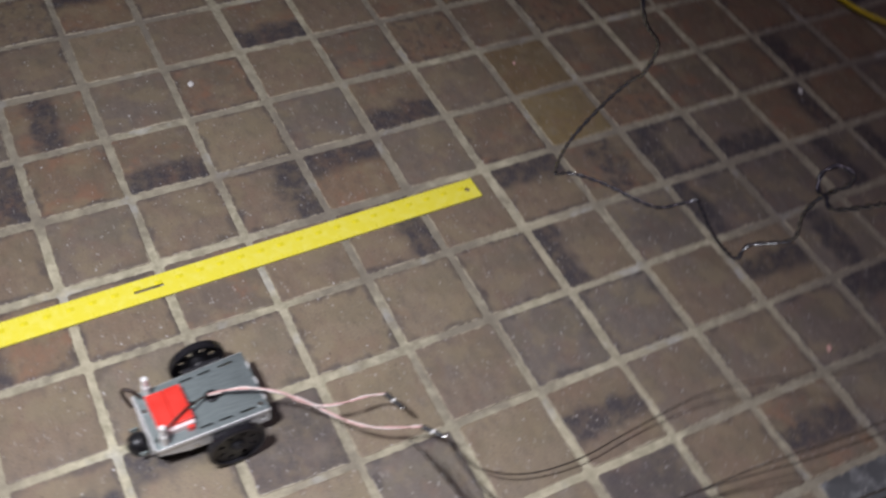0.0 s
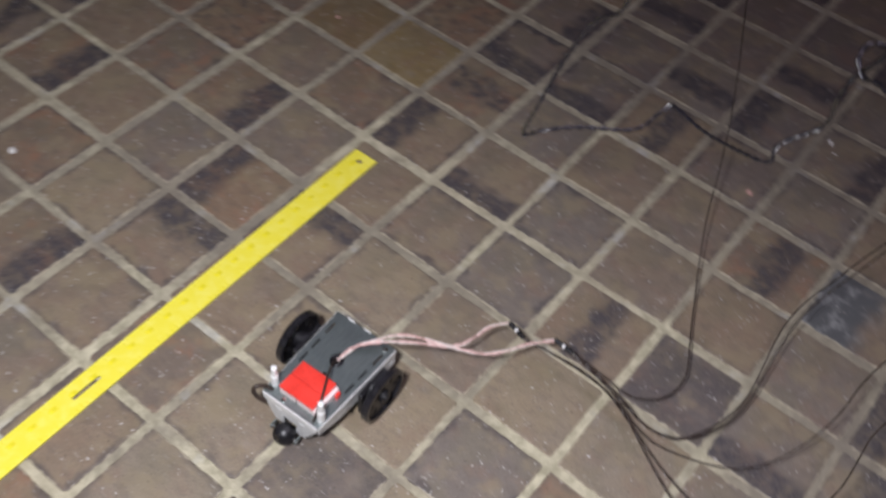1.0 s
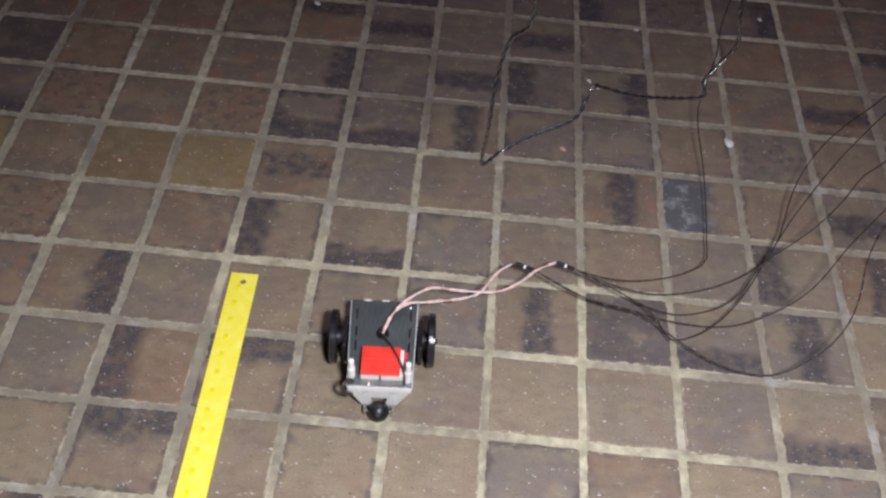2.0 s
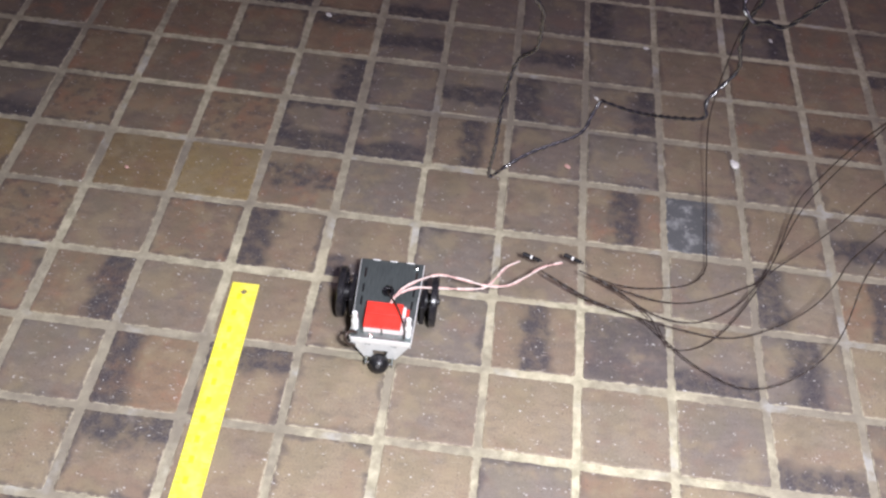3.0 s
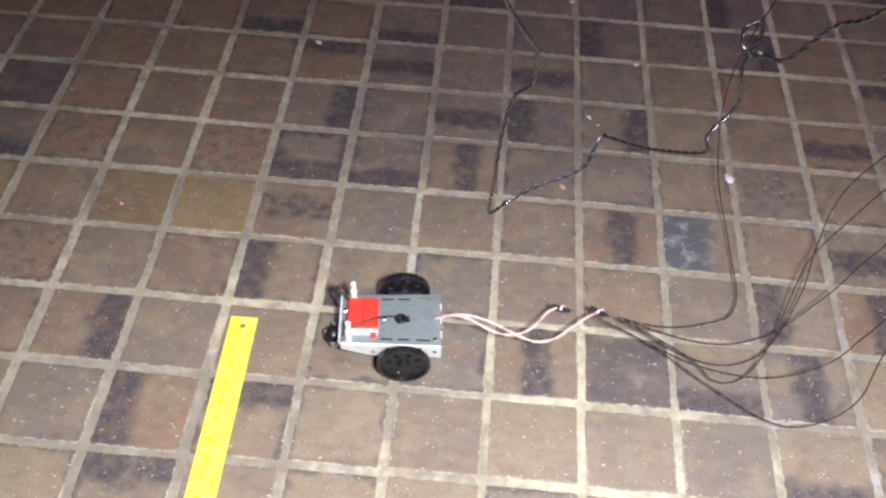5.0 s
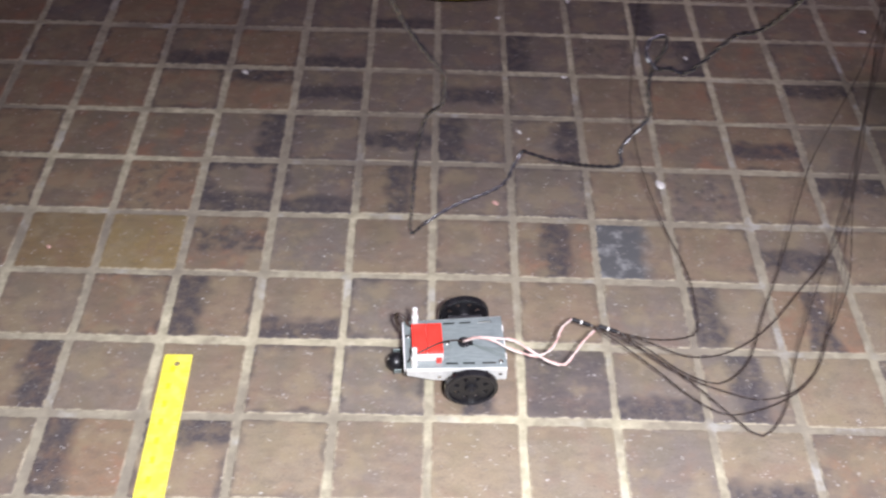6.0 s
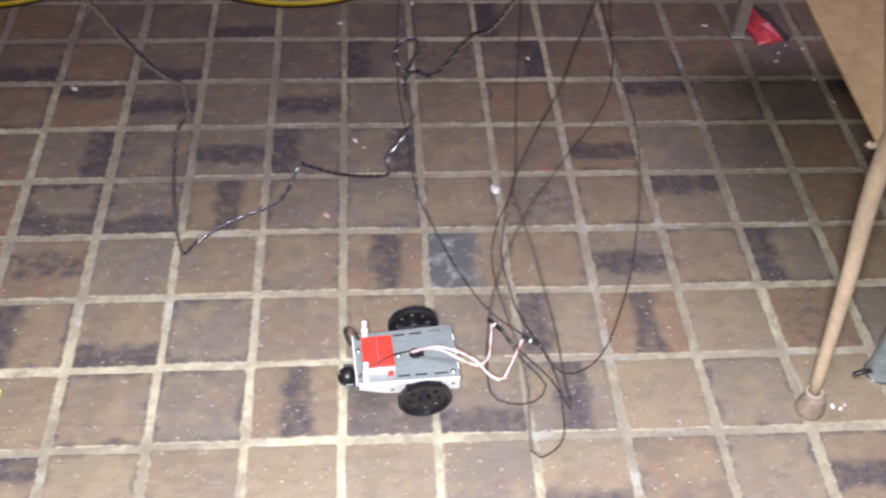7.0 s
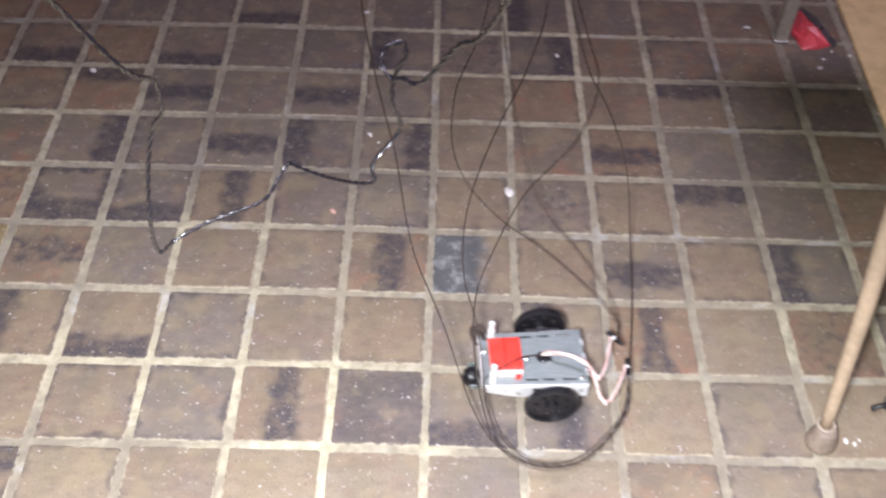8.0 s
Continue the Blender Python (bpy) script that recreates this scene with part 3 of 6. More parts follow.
def build_chair():
    chair = thing("folding_chair", "tan enamelled metal folding chair with brown seat", "chair")
    bm = bmesh.new()
    box(bm, 0.903, 1.30, -0.098, 0.42, 0.331, 0.336, 0.002)
    for v in bm.verts:
        if v.co.x < 1.0:
            v.co.x += 0.008 * (v.co.y + 0.098) / 0.518
    part("seat", bm, SEAT_TAN, chair, "brown enamelled seat")
    foot, knee, top = Vector((0.9, -0.2, 0.0)), Vector((0.9, -0.119, 0.35)), Vector((0.905, -0.02, 0.78))
    for dx in (0.0, 0.40):
        d = Vector((dx, 0, 0))
        low = foot.lerp(knee, 0.07)
        bm = bmesh.new()
        hose(bm, spline([low + d, foot.lerp(knee, 0.5) + d, knee + d, knee.lerp(top, 0.5) + Vector((0.02, -0.03, 0)) + d, top + d], 6), 0.0069, 14, swell=0.0042)
        part("leg", bm, TAN, chair, smooth=True)
        bm = bmesh.new()
        turned(bm, [(0.0165, 0.0), (0.0175, 0.003), (0.0168, 0.012), (0.0125, 0.025), (0.0105, 0.029), (0.008, 0.029)], Matrix.Translation(foot + d), 20)
        shoe = part("rubber_foot", bm, FOOT_RUBBER, chair, "grey-brown rubber foot", smooth=True)
        bm = bmesh.new()
        turned(bm, [(0.0078, 0.0275), (0.0104, 0.0275), (0.0108, 0.0295), (0.0098, 0.031), (0.0078, 0.030)], Matrix.Translation(foot + d + Vector((0, 0.006, 0))), 20, True)
        part("foot_collar", bm, COLLAR, shoe, "pale worn collar")
        bm = bmesh.new()
        rod(bm, Vector((0.9, -0.112, 0.358)) + d, Vector((0.901, -0.004, 0.465)) + d, 0.0048, sides=12)
        rod(bm, Vector((0.901, -0.004, 0.465)) + d, Vector((0.905, 0.2, 0.67)) + d, 0.0048, sides=12)
        part("brace", bm, TAN, chair, smooth=True)
        bm = bmesh.new()
        hose(bm, spline([Vector((0.899, -0.112, 0.352)) + d, Vector((0.889, -0.108, 0.343)) + d, Vector((0.885, -0.104, 0.344)) + d], 5), 0.0036, 8)
        part("hook", bm, TAN, chair, smooth=True)


build_chair()


def build_grey_leg():
    leg = thing("metal_leg", "grey enamelled tube leg standing on the pavers", "leg", m=pose(1.005, -0.15, 0))
    bm = bmesh.new()
    turned(bm, [(0.0165, 0.0), (0.0175, 0.004), (0.0165, 0.012), (0.0165, 0.6)], pose(0, 0, 0), 20)
    part("tube", bm, GREY_TUBE, leg, smooth=False)
    bm = bmesh.new()
    hose(bm, spline([(-0.014, -0.004, 0.012), (-0.024, -0.006, 0.013), (-0.031, -0.006, 0.010), (-0.036, -0.006, 0.006)], 5), 0.0035, 8)
    part("clip", bm, BLACK_PLASTIC, leg, "small black clip", smooth=True)
    bm = bmesh.new()
    turned(bm, [(0.019, 0.0), (0.019, 0.003), (0.0172, 0.004)], pose(0, 0, 0), 20)
    part("end_ring", bm, STEEL, leg)


build_grey_leg()


def build_far_leg():
    bm = bmesh.new()
    box(bm, 1.0005, 1.0225, 0.5545, 0.5765, 0.0, 0.55, 0.005)
    leg = part("square_leg", bm, SAGE)
    tagged(leg, "slim grey-green square metal leg standing on the pavers", "leg")
    bm = bmesh.new()
    box(bm, 1.0, 1.023, 0.5535, 0.577, 0.0, 0.0045, 0.002)
    part("foot_cap", bm, WHITE_METAL, leg, "pale foot cap")


build_far_leg()


def build_packet():
    pack = thing("film_packet", "crumpled wedge of glossy red film packet with clear edge", "packet", m=pose(1.059, 0.577, 0.0005))
    bm = bmesh.new()
    rim = [(-0.029, 0.015), (-0.02, -0.018), (-0.017, -0.040), (0.008, -0.038), (0.033, -0.026), (0.022, 0.012), (0.012, 0.045), (0.002, 0.071), (-0.012, 0.045)]
    low = [bm.verts.new((x, y, 0.0)) for x, y in rim]
    high = [bm.verts.new((x * 0.93, y * 0.93, 0.004 + 0.003 * math.sin(9 * k))) for k, (x, y) in enumerate(rim)]
    mids = [bm.verts.new((x * 0.5, y * 0.5, 0.010 + 0.005 * math.sin(4 * k + 1))) for k, (x, y) in enumerate(rim)]
    peak = bm.verts.new((-0.003, 0.006, 0.011))
    for k in range(9):
        j = (k + 1) % 9
        bm.faces.new((low[k], low[j], high[j], high[k]))
        bm.faces.new((high[k], high[j], mids[j], mids[k]))
        bm.faces.new((mids[k], mids[j], peak))
    bm.faces.new(low)
    part("pouch", bm, RED_FILM, pack, "glossy red pouch")
    bm = bmesh.new()
    strip = [bm.verts.new((x, y, z)) for x, y, z in ((0.006, 0.071, 0.006), (0.020, 0.036, 0.012), (0.030, 0.004, 0.008), (0.044, -0.026, 0.003), (0.034, -0.032, 0.001), (0.021, 0.0, 0.004), (0.010, 0.034, 0.008), (0.0, 0.066, 0.003))]
    faces = [bm.faces.new((strip[k], strip[k + 1], strip[6 - k], strip[7 - k])) for k in range(3)]
    bmesh.ops.solidify(bm, geom=faces, thickness=0.0008)
    part("film_edge", bm, CLEAR_FILM, pack, "cloudy clear film edge")


build_packet()


def build_crumbs():
    rng = random.Random(5)
    spots = [(0.555, 0.189, 0.0075, CHALK), (0.313, 0.144, 0.0042, PINK_CRUMB), (-0.084, 0.432, 0.005, CHALK), (0.432, 0.442, 0.004, CHALK), (-0.292, 0.038, 0.003, PINK_CRUMB), (0.353, 0.303, 0.0028, CHALK),
             (0.329, 0.605, 0.004, CHALK), (0.454, 0.663, 0.005, CHALK), (0.962, 0.592, 0.005, CHALK), (0.64, 0.502, 0.004, CHALK), (-0.404, -0.424, 0.005, CHALK), (1.06, 0.49, 0.004, CHALK), (0.930, -0.197, 0.0032, CHALK), (0.939, -0.201, 0.0026, CHALK), (0.946, -0.196, 0.0018, CHALK), (1.11, 0.44, 0.003, CHALK), (1.071, 0.513, 0.003, CHALK), (1.116, 0.524, 0.0032, CHALK), (1.089, 0.534, 0.0022, CHALK), (1.124, 0.381, 0.0025, CHALK), (0.355, 0.299, 0.0022, CHALK), (0.367, 0.286, 0.0018, CHALK)]
    for x, y, r, mat in spots:
        bm = bmesh.new()
        bmesh.ops.create_icosphere(bm, subdivisions=2, radius=1.0)
        for v in bm.verts:
            d = 1 + 0.35 * noise.noise(v.co * 1.7 + Vector((x * 90, y * 70, 0)))
            v.co = Vector((v.co.x * r * d * 1.25, v.co.y * r * d * 0.8, max(v.co.z, -0.5) * r * 0.45 * d))
        low = min(v.co.z for v in bm.verts)
        bmesh.ops.transform(bm, matrix=pose(x, y, 0.0005 - low, 0, 0, rng.uniform(0, 180)), verts=bm.verts)
        ob = part("crumb", bm, mat)
        tagged(ob, "small pinkish crumb on the pavers" if mat is PINK_CRUMB else "small white crumb of plaster on the pavers", "crumb", "crumbs on the floor")


build_crumbs()


# ---- the hanging twisted cord ----
def build_cord():
    cord = thing("hanging_cord", "black twisted cord hanging in a loose loop above the floor", "cord")
    run = [(0.171, -0.52, 0.95), (0.18, -0.383, 0.736), (0.194, -0.283, 0.608), (0.224, -0.264, 0.546), (0.231, -0.221, 0.504), (0.231, -0.21, 0.466), (0.218, -0.19, 0.434), (0.21, -0.193, 0.392), (0.207, -0.203, 0.338), (0.206, -0.186, 0.281), (0.222, -0.19, 0.301), (0.249, -0.17, 0.305), (0.295, -0.142, 0.307), (0.309, -0.118, 0.315), (0.317, -0.106, 0.323), (0.322, -0.111, 0.326), (0.351, -0.139, 0.34), (0.38, -0.189, 0.381), (0.395, -0.204, 0.398)]
    loop = [(0.394, -0.199, 0.414), (0.414, -0.191, 0.444), (0.406, -0.2, 0.477), (0.406, -0.196, 0.5), (0.413, -0.195, 0.52), (0.411, -0.193, 0.53), (0.398, -0.2, 0.53), (0.395, -0.212, 0.524), (0.403, -0.222, 0.519), (0.411, -0.229, 0.525), (0.423, -0.243, 0.533), (0.444, -0.257, 0.576), (0.46, -0.31, 0.64), (0.49, -0.5, 0.95)]
    line = even(spline(run + loop, 8), 0.0016)
    for turn in (0.0, math.pi):
        bm = bmesh.new()
        hose(bm, line, 0.0012, 6, 0.42, 0.00095 if turn == 0 else -0.00095)
        part("strand", bm, CORD_BLACK, cord, smooth=True)
    return cord


cord = build_cord()

# ---- tether: leads, plugs and thin wires, in short stiff links ----
LAID = {}


def lay(name, t, *points):
    LAID.setdefault(name, []).append((t, [Vector(p) for p in points]))


def lay_all():
    lay("lead_near", 0, (.113, -.571, .045), (.123, -.556, .058), (.131, -.537, .065), (.140, -.517, .063), (.151, -.499, .058), (.165, -.482, .052), (.175, -.463, .049), (.179, -.442, .048), (.179, -.420, .046), (.184, -.398, .045))
    lay("lead_near", 0.5, (.111, -.482, .045), (.119, -.467, .059), (.130, -.450, .065), (.144, -.433, .062), (.157, -.417, .057), (.172, -.402, .052), (.182, -.383, .049), (.189, -.362, .048), (.191, -.340, .046), (.200, -.320, .045))
    lay("lead_near", 1, (.111, -.405, .045), (.119, -.390, .060), (.132, -.373, .065), (.141, -.353, .062), (.156, -.337, .057), (.174, -.325, .051), (.193, -.313, .049), (.200, -.292, .048), (.203, -.269, .046), (.215, -.251, .045))
    lay("lead_near", 1.5, (.103, -.321, .045), (.114, -.309, .061), (.128, -.293, .066), (.146, -.281, .061), (.165, -.269, .056), (.182, -.255, .051), (.199, -.240, .049), (.208, -.220, .047), (.214, -.198, .046), (.227, -.181, .045))
    lay("lead_near", 2, (.100, -.240, .045), (.108, -.226, .062), (.124, -.211, .066), (.145, -.202, .061), (.166, -.193, .056), (.187, -.183, .050), (.207, -.171, .049), (.218, -.151, .047), (.230, -.131, .046), (.247, -.115, .045))
    lay("lead_near", 3.5, (.099, -.163, .045), (.110, -.152, .062), (.129, -.142, .066), (.149, -.134, .061), (.171, -.129, .056), (.192, -.124, .051), (.214, -.120, .049), (.228, -.103, .047), (.238, -.082, .046), (.255, -.068, .045))
    lay("lead_near", 4, (.093, -.151, .045), (.109, -.155, .058), (.128, -.164, .064), (.146, -.174, .063), (.167, -.177, .057), (.187, -.174, .052), (.207, -.166, .049), (.222, -.151, .048), (.236, -.135, .046), (.252, -.120, .045))
    lay("lead_near", 5.5, (.183, -.147, .045), (.199, -.151, .059), (.219, -.153, .065), (.239, -.159, .062), (.259, -.165, .056), (.279, -.164, .051), (.296, -.151, .049), (.309, -.134, .048), (.319, -.115, .046), (.338, -.105, .045))
    lay("lead_near", 6, (.264, -.141, .045), (.278, -.146, .059), (.296, -.152, .065), (.313, -.160, .062), (.332, -.164, .056), (.352, -.164, .050), (.368, -.154, .049), (.378, -.136, .047), (.385, -.117, .046), (.398, -.102, .045))
    lay("lead_near", 6.5, (.344, -.134, .045), (.357, -.141, .058), (.375, -.146, .065), (.393, -.149, .062), (.409, -.160, .056), (.426, -.167, .050), (.440, -.155, .049), (.445, -.136, .047), (.451, -.117, .046), (.457, -.098, .045))
    lay("lead_near", 7, (.415, -.132, .045), (.428, -.138, .058), (.445, -.141, .065), (.462, -.146, .062), (.479, -.153, .056), (.497, -.157, .050), (.510, -.147, .049), (.515, -.128, .047), (.518, -.109, .046), (.520, -.090, .045))
    lay("lead_near", 7.5, (.499, -.127, .045), (.512, -.133, .058), (.529, -.136, .065), (.547, -.139, .062), (.562, -.148, .056), (.580, -.152, .050), (.595, -.146, .049), (.598, -.127, .047), (.597, -.108, .046), (.594, -.089, .045))
    lay("lead_near", 8, (.579, -.119, .045), (.589, -.124, .058), (.602, -.131, .065), (.618, -.136, .062), (.633, -.141, .056), (.643, -.153, .050), (.652, -.140, .049), (.657, -.123, .047), (.661, -.106, .046), (.664, -.089, .045))
    lay("lead_far", 0, (.113, -.571, .045), (.124, -.551, .059), (.135, -.529, .065), (.148, -.506, .063), (.163, -.486, .058), (.181, -.468, .052), (.200, -.450, .049), (.216, -.430, .048), (.226, -.406, .046), (.234, -.381, .045))
    lay("lead_far", 0.5, (.111, -.482, .045), (.121, -.461, .060), (.135, -.438, .065), (.151, -.417, .062), (.170, -.398, .057), (.191, -.381, .052), (.213, -.365, .049), (.228, -.343, .048), (.238, -.317, .046), (.251, -.293, .045))
    lay("lead_far", 1, (.111, -.405, .045), (.122, -.386, .061), (.139, -.368, .065), (.158, -.349, .062), (.177, -.332, .057), (.198, -.316, .052), (.220, -.302, .049), (.236, -.281, .048), (.248, -.258, .046), (.264, -.237, .045))
    lay("lead_far", 1.5, (.103, -.321, .045), (.115, -.303, .062), (.133, -.282, .066), (.150, -.262, .061), (.175, -.251, .056), (.200, -.241, .051), (.226, -.231, .049), (.245, -.212, .047), (.258, -.188, .046), (.278, -.169, .045))
    lay("lead_far", 2, (.100, -.240, .045), (.111, -.220, .062), (.130, -.199, .066), (.151, -.180, .062), (.179, -.176, .056), (.207, -.171, .051), (.234, -.164, .049), (.256, -.146, .047), (.275, -.124, .046), (.299, -.108, .045))
    lay("lead_far", 3.5, (.099, -.163, .045), (.112, -.144, .062), (.135, -.128, .066), (.159, -.114, .062), (.186, -.112, .056), (.214, -.116, .051), (.242, -.112, .049), (.263, -.094, .048), (.283, -.074, .046), (.309, -.062, .045))
    lay("lead_far", 4, (.093, -.151, .045), (.115, -.154, .059), (.141, -.159, .065), (.166, -.166, .062), (.191, -.176, .057), (.217, -.177, .051), (.243, -.171, .049), (.264, -.155, .048), (.283, -.136, .046), (.305, -.121, .045))
    lay("lead_far", 5.5, (.183, -.147, .045), (.205, -.149, .060), (.230, -.153, .065), (.255, -.157, .062), (.280, -.166, .056), (.305, -.171, .050), (.328, -.161, .049), (.345, -.141, .047), (.363, -.122, .046), (.384, -.106, .045))
    lay("lead_far", 6, (.264, -.141, .045), (.281, -.145, .059), (.302, -.151, .065), (.323, -.150, .062), (.343, -.160, .056), (.362, -.170, .051), (.383, -.175, .049), (.397, -.157, .047), (.409, -.138, .046), (.423, -.121, .045))
    lay("lead_far", 6.5, (.344, -.134, .045), (.362, -.140, .059), (.382, -.147, .065), (.404, -.154, .062), (.423, -.165, .056), (.441, -.178, .050), (.460, -.173, .049), (.471, -.153, .047), (.484, -.134, .046), (.499, -.117, .045))
    lay("lead_far", 7, (.415, -.132, .045), (.432, -.138, .059), (.453, -.140, .065), (.475, -.145, .062), (.495, -.155, .056), (.510, -.171, .050), (.525, -.177, .049), (.536, -.157, .047), (.546, -.136, .046), (.556, -.116, .045))
    lay("lead_far", 7.5, (.499, -.127, .045), (.515, -.132, .059), (.536, -.134, .065), (.555, -.144, .062), (.571, -.158, .056), (.583, -.176, .051), (.598, -.182, .049), (.608, -.162, .047), (.618, -.142, .046), (.629, -.123, .045))
    lay("lead_far", 8, (.579, -.119, .045), (.593, -.127, .058), (.611, -.133, .065), (.629, -.141, .062), (.638, -.158, .056), (.643, -.178, .051), (.651, -.185, .049), (.663, -.167, .047), (.671, -.149, .046), (.679, -.129, .045))
    lay("plug_near", 0, (.184, -.398, .045), (.207, -.389, .045))
    lay("plug_near", 0.5, (.203, -.321, .045), (.224, -.318, .045))
    lay("plug_near", 1, (.217, -.250, .045), (.239, -.256, .045))
    lay("plug_near", 1.5, (.226, -.180, .045), (.252, -.186, .045))
    lay("plug_near", 2, (.248, -.116, .045), (.274, -.125, .045))
    lay("plug_near", 3.5, (.255, -.068, .045), (.281, -.078, .045))
    lay("plug_near", 4, (.252, -.120, .045), (.286, -.129, .045))
    lay("plug_near", 5.5, (.338, -.105, .045), (.366, -.113, .045))
    lay("plug_near", 6, (.398, -.102, .045), (.423, -.112, .045))
    lay("plug_near", 6.5, (.457, -.098, .045), (.476, -.112, .045))
    lay("plug_near", 7, (.520, -.088, .045), (.529, -.099, .045))
    lay("plug_near", 7.5, (.593, -.087, .045), (.597, -.102, .045))
    lay("plug_near", 8, (.664, -.087, .045), (.673, -.098, .045))
    lay("plug_far", 0, (.234, -.381, .045), (.257, -.362, .045))
    lay("plug_far", 0.5, (.252, -.294, .045), (.276, -.293, .045))
    lay("plug_far", 1, (.265, -.235, .045), (.290, -.237, .045))
    lay("plug_far", 1.5, (.278, -.169, .045), (.302, -.174, .045))
    lay("plug_far", 2, (.300, -.109, .045), (.322, -.117, .045))
    lay("plug_far", 3.5, (.309, -.062, .045), (.331, -.072, .045))
    lay("plug_far", 4, (.305, -.121, .045), (.328, -.131, .045))
    lay("plug_far", 5.5, (.384, -.106, .045), (.400, -.115, .045))
    lay("plug_far", 6, (.431, -.112, .045), (.454, -.121, .045))
    lay("plug_far", 6.5, (.499, -.117, .045), (.515, -.124, .045))
    lay("plug_far", 7, (.556, -.114, .045), (.575, -.125, .045))
    lay("plug_far", 7.5, (.628, -.121, .045), (.635, -.135, .045))
    lay("plug_far", 8, (.680, -.125, .045), (.679, -.143, .045))
    lay("wire_1", 0, (.259, -.363, .045), (.290, -.349, .035), (.309, -.321, .026), (.319, -.288, .020), (.324, -.253, .020), (.324, -.217, .020), (.320, -.182, .020), (.317, -.146, .020), (.316, -.112, .026), (.318, -.078, .037), (.326, -.045, .048), (.339, -.014, .060), (.357, -.002, .087), (.376, .007, .116), (.395, .013, .145), (.413, .018, .175), (.431, .023, .206), (.448, .025, .237), (.464, .026, .268), (.480, .024, .300))
    lay("wire_1", 0.5, (.276, -.293, .045), (.318, -.276, .034), (.352, -.245, .024), (.366, -.203, .020), (.344, -.161, .020), (.321, -.120, .020), (.297, -.079, .020), (.274, -.038, .020), (.252, .003, .025), (.231, .044, .035), (.215, .087, .044), (.195, .129, .053), (.174, .167, .068), (.153, .195, .100), (.131, .221, .132), (.109, .246, .165), (.087, .271, .198), (.065, .296, .232), (.042, .319, .266), (.019, .342, .300))
    lay("wire_1", 1, (.290, -.237, .045), (.325, -.232, .035), (.359, -.227, .024), (.386, -.203, .020), (.392, -.167, .020), (.378, -.133, .020), (.362, -.100, .020), (.347, -.066, .020), (.331, -.033, .024), (.316, -.002, .034), (.301, .031, .044), (.289, .064, .053), (.277, .094, .068), (.267, .110, .100), (.256, .124, .132), (.244, .137, .165), (.232, .147, .198), (.220, .157, .231), (.208, .164, .265), (.196, .169, .300))
    lay("wire_1", 1.5, (.302, -.174, .045), (.337, -.175, .035), (.370, -.162, .025), (.402, -.146, .020), (.430, -.123, .020), (.431, -.087, .020), (.427, -.050, .020), (.420, -.014, .020), (.412, .021, .023), (.400, .054, .033), (.390, .088, .043), (.383, .123, .052), (.378, .155, .065), (.374, .172, .097), (.374, .188, .130), (.382, .201, .163), (.401, .203, .195), (.412, .210, .229), (.418, .218, .264), (.423, .224, .300))
    lay("wire_1", 2, (.322, -.117, .045), (.359, -.117, .035), (.395, -.110, .026), (.430, -.098, .020), (.465, -.084, .020), (.493, -.061, .020), (.498, -.023, .020), (.501, .014, .020), (.503, .052, .021), (.502, .089, .031), (.499, .125, .041), (.496, .162, .050), (.498, .199, .059), (.504, .218, .090), (.510, .234, .124), (.509, .251, .157), (.514, .265, .192), (.519, .279, .227), (.521, .290, .263), (.524, .300, .300))
    lay("wire_1", 3.5, (.331, -.072, .045), (.367, -.079, .035), (.404, -.076, .025), (.440, -.067, .020), (.477, -.056, .020), (.494, -.027, .020), (.497, .012, .020), (.499, .050, .020), (.501, .088, .022), (.501, .125, .032), (.503, .162, .042), (.506, .199, .051), (.511, .236, .060), (.514, .257, .091), (.520, .275, .124), (.530, .290, .158), (.543, .300, .193), (.556, .307, .228), (.565, .316, .263), (.574, .324, .300))
    lay("wire_1", 4, (.328, -.131, .045), (.365, -.130, .035), (.401, -.123, .026), (.437, -.112, .020), (.471, -.095, .020), (.496, -.068, .020), (.501, -.030, .020), (.504, .008, .020), (.507, .046, .022), (.505, .083, .032), (.505, .120, .041), (.506, .157, .051), (.509, .194, .060), (.509, .214, .092), (.513, .233, .125), (.523, .247, .159), (.536, .257, .193), (.551, .262, .228), (.561, .271, .264), (.569, .279, .300))
    lay("wire_1", 5.5, (.400, -.115, .045), (.438, -.115, .035), (.475, -.108, .026), (.510, -.093, .020), (.546, -.077, .020), (.553, -.040, .020), (.552, -.001, .020), (.549, .038, .020), (.546, .076, .022), (.539, .113, .032), (.535, .151, .041), (.536, .188, .051), (.539, .226, .059), (.539, .249, .091), (.542, .269, .124), (.551, .286, .158), (.562, .299, .192), (.576, .309, .227), (.588, .318, .263), (.599, .325, .300))
    lay("wire_1", 6, (.454, -.121, .045), (.491, -.122, .035), (.527, -.115, .026), (.559, -.098, .020), (.564, -.061, .020), (.564, -.023, .020), (.560, .015, .020), (.551, .052, .020), (.542, .089, .021), (.531, .123, .032), (.522, .159, .042), (.515, .195, .051), (.511, .231, .062), (.503, .249, .094), (.501, .268, .127), (.501, .286, .161), (.502, .303, .195), (.502, .318, .229), (.501, .333, .264), (.501, .346, .300))
    lay("wire_1", 6.5, (.515, -.124, .045), (.550, -.111, .033), (.551, -.074, .024), (.531, -.039, .022), (.514, -.003, .026), (.499, .035, .029), (.485, .069, .042), (.469, .099, .064), (.463, .133, .086), (.462, .157, .113), (.461, .159, .154), (.462, .158, .195), (.462, .155, .235), (.463, .150, .275), (.465, .141, .315), (.468, .129, .354), (.468, .115, .392), (.466, .099, .429), (.464, .080, .465), (.461, .059, .500))
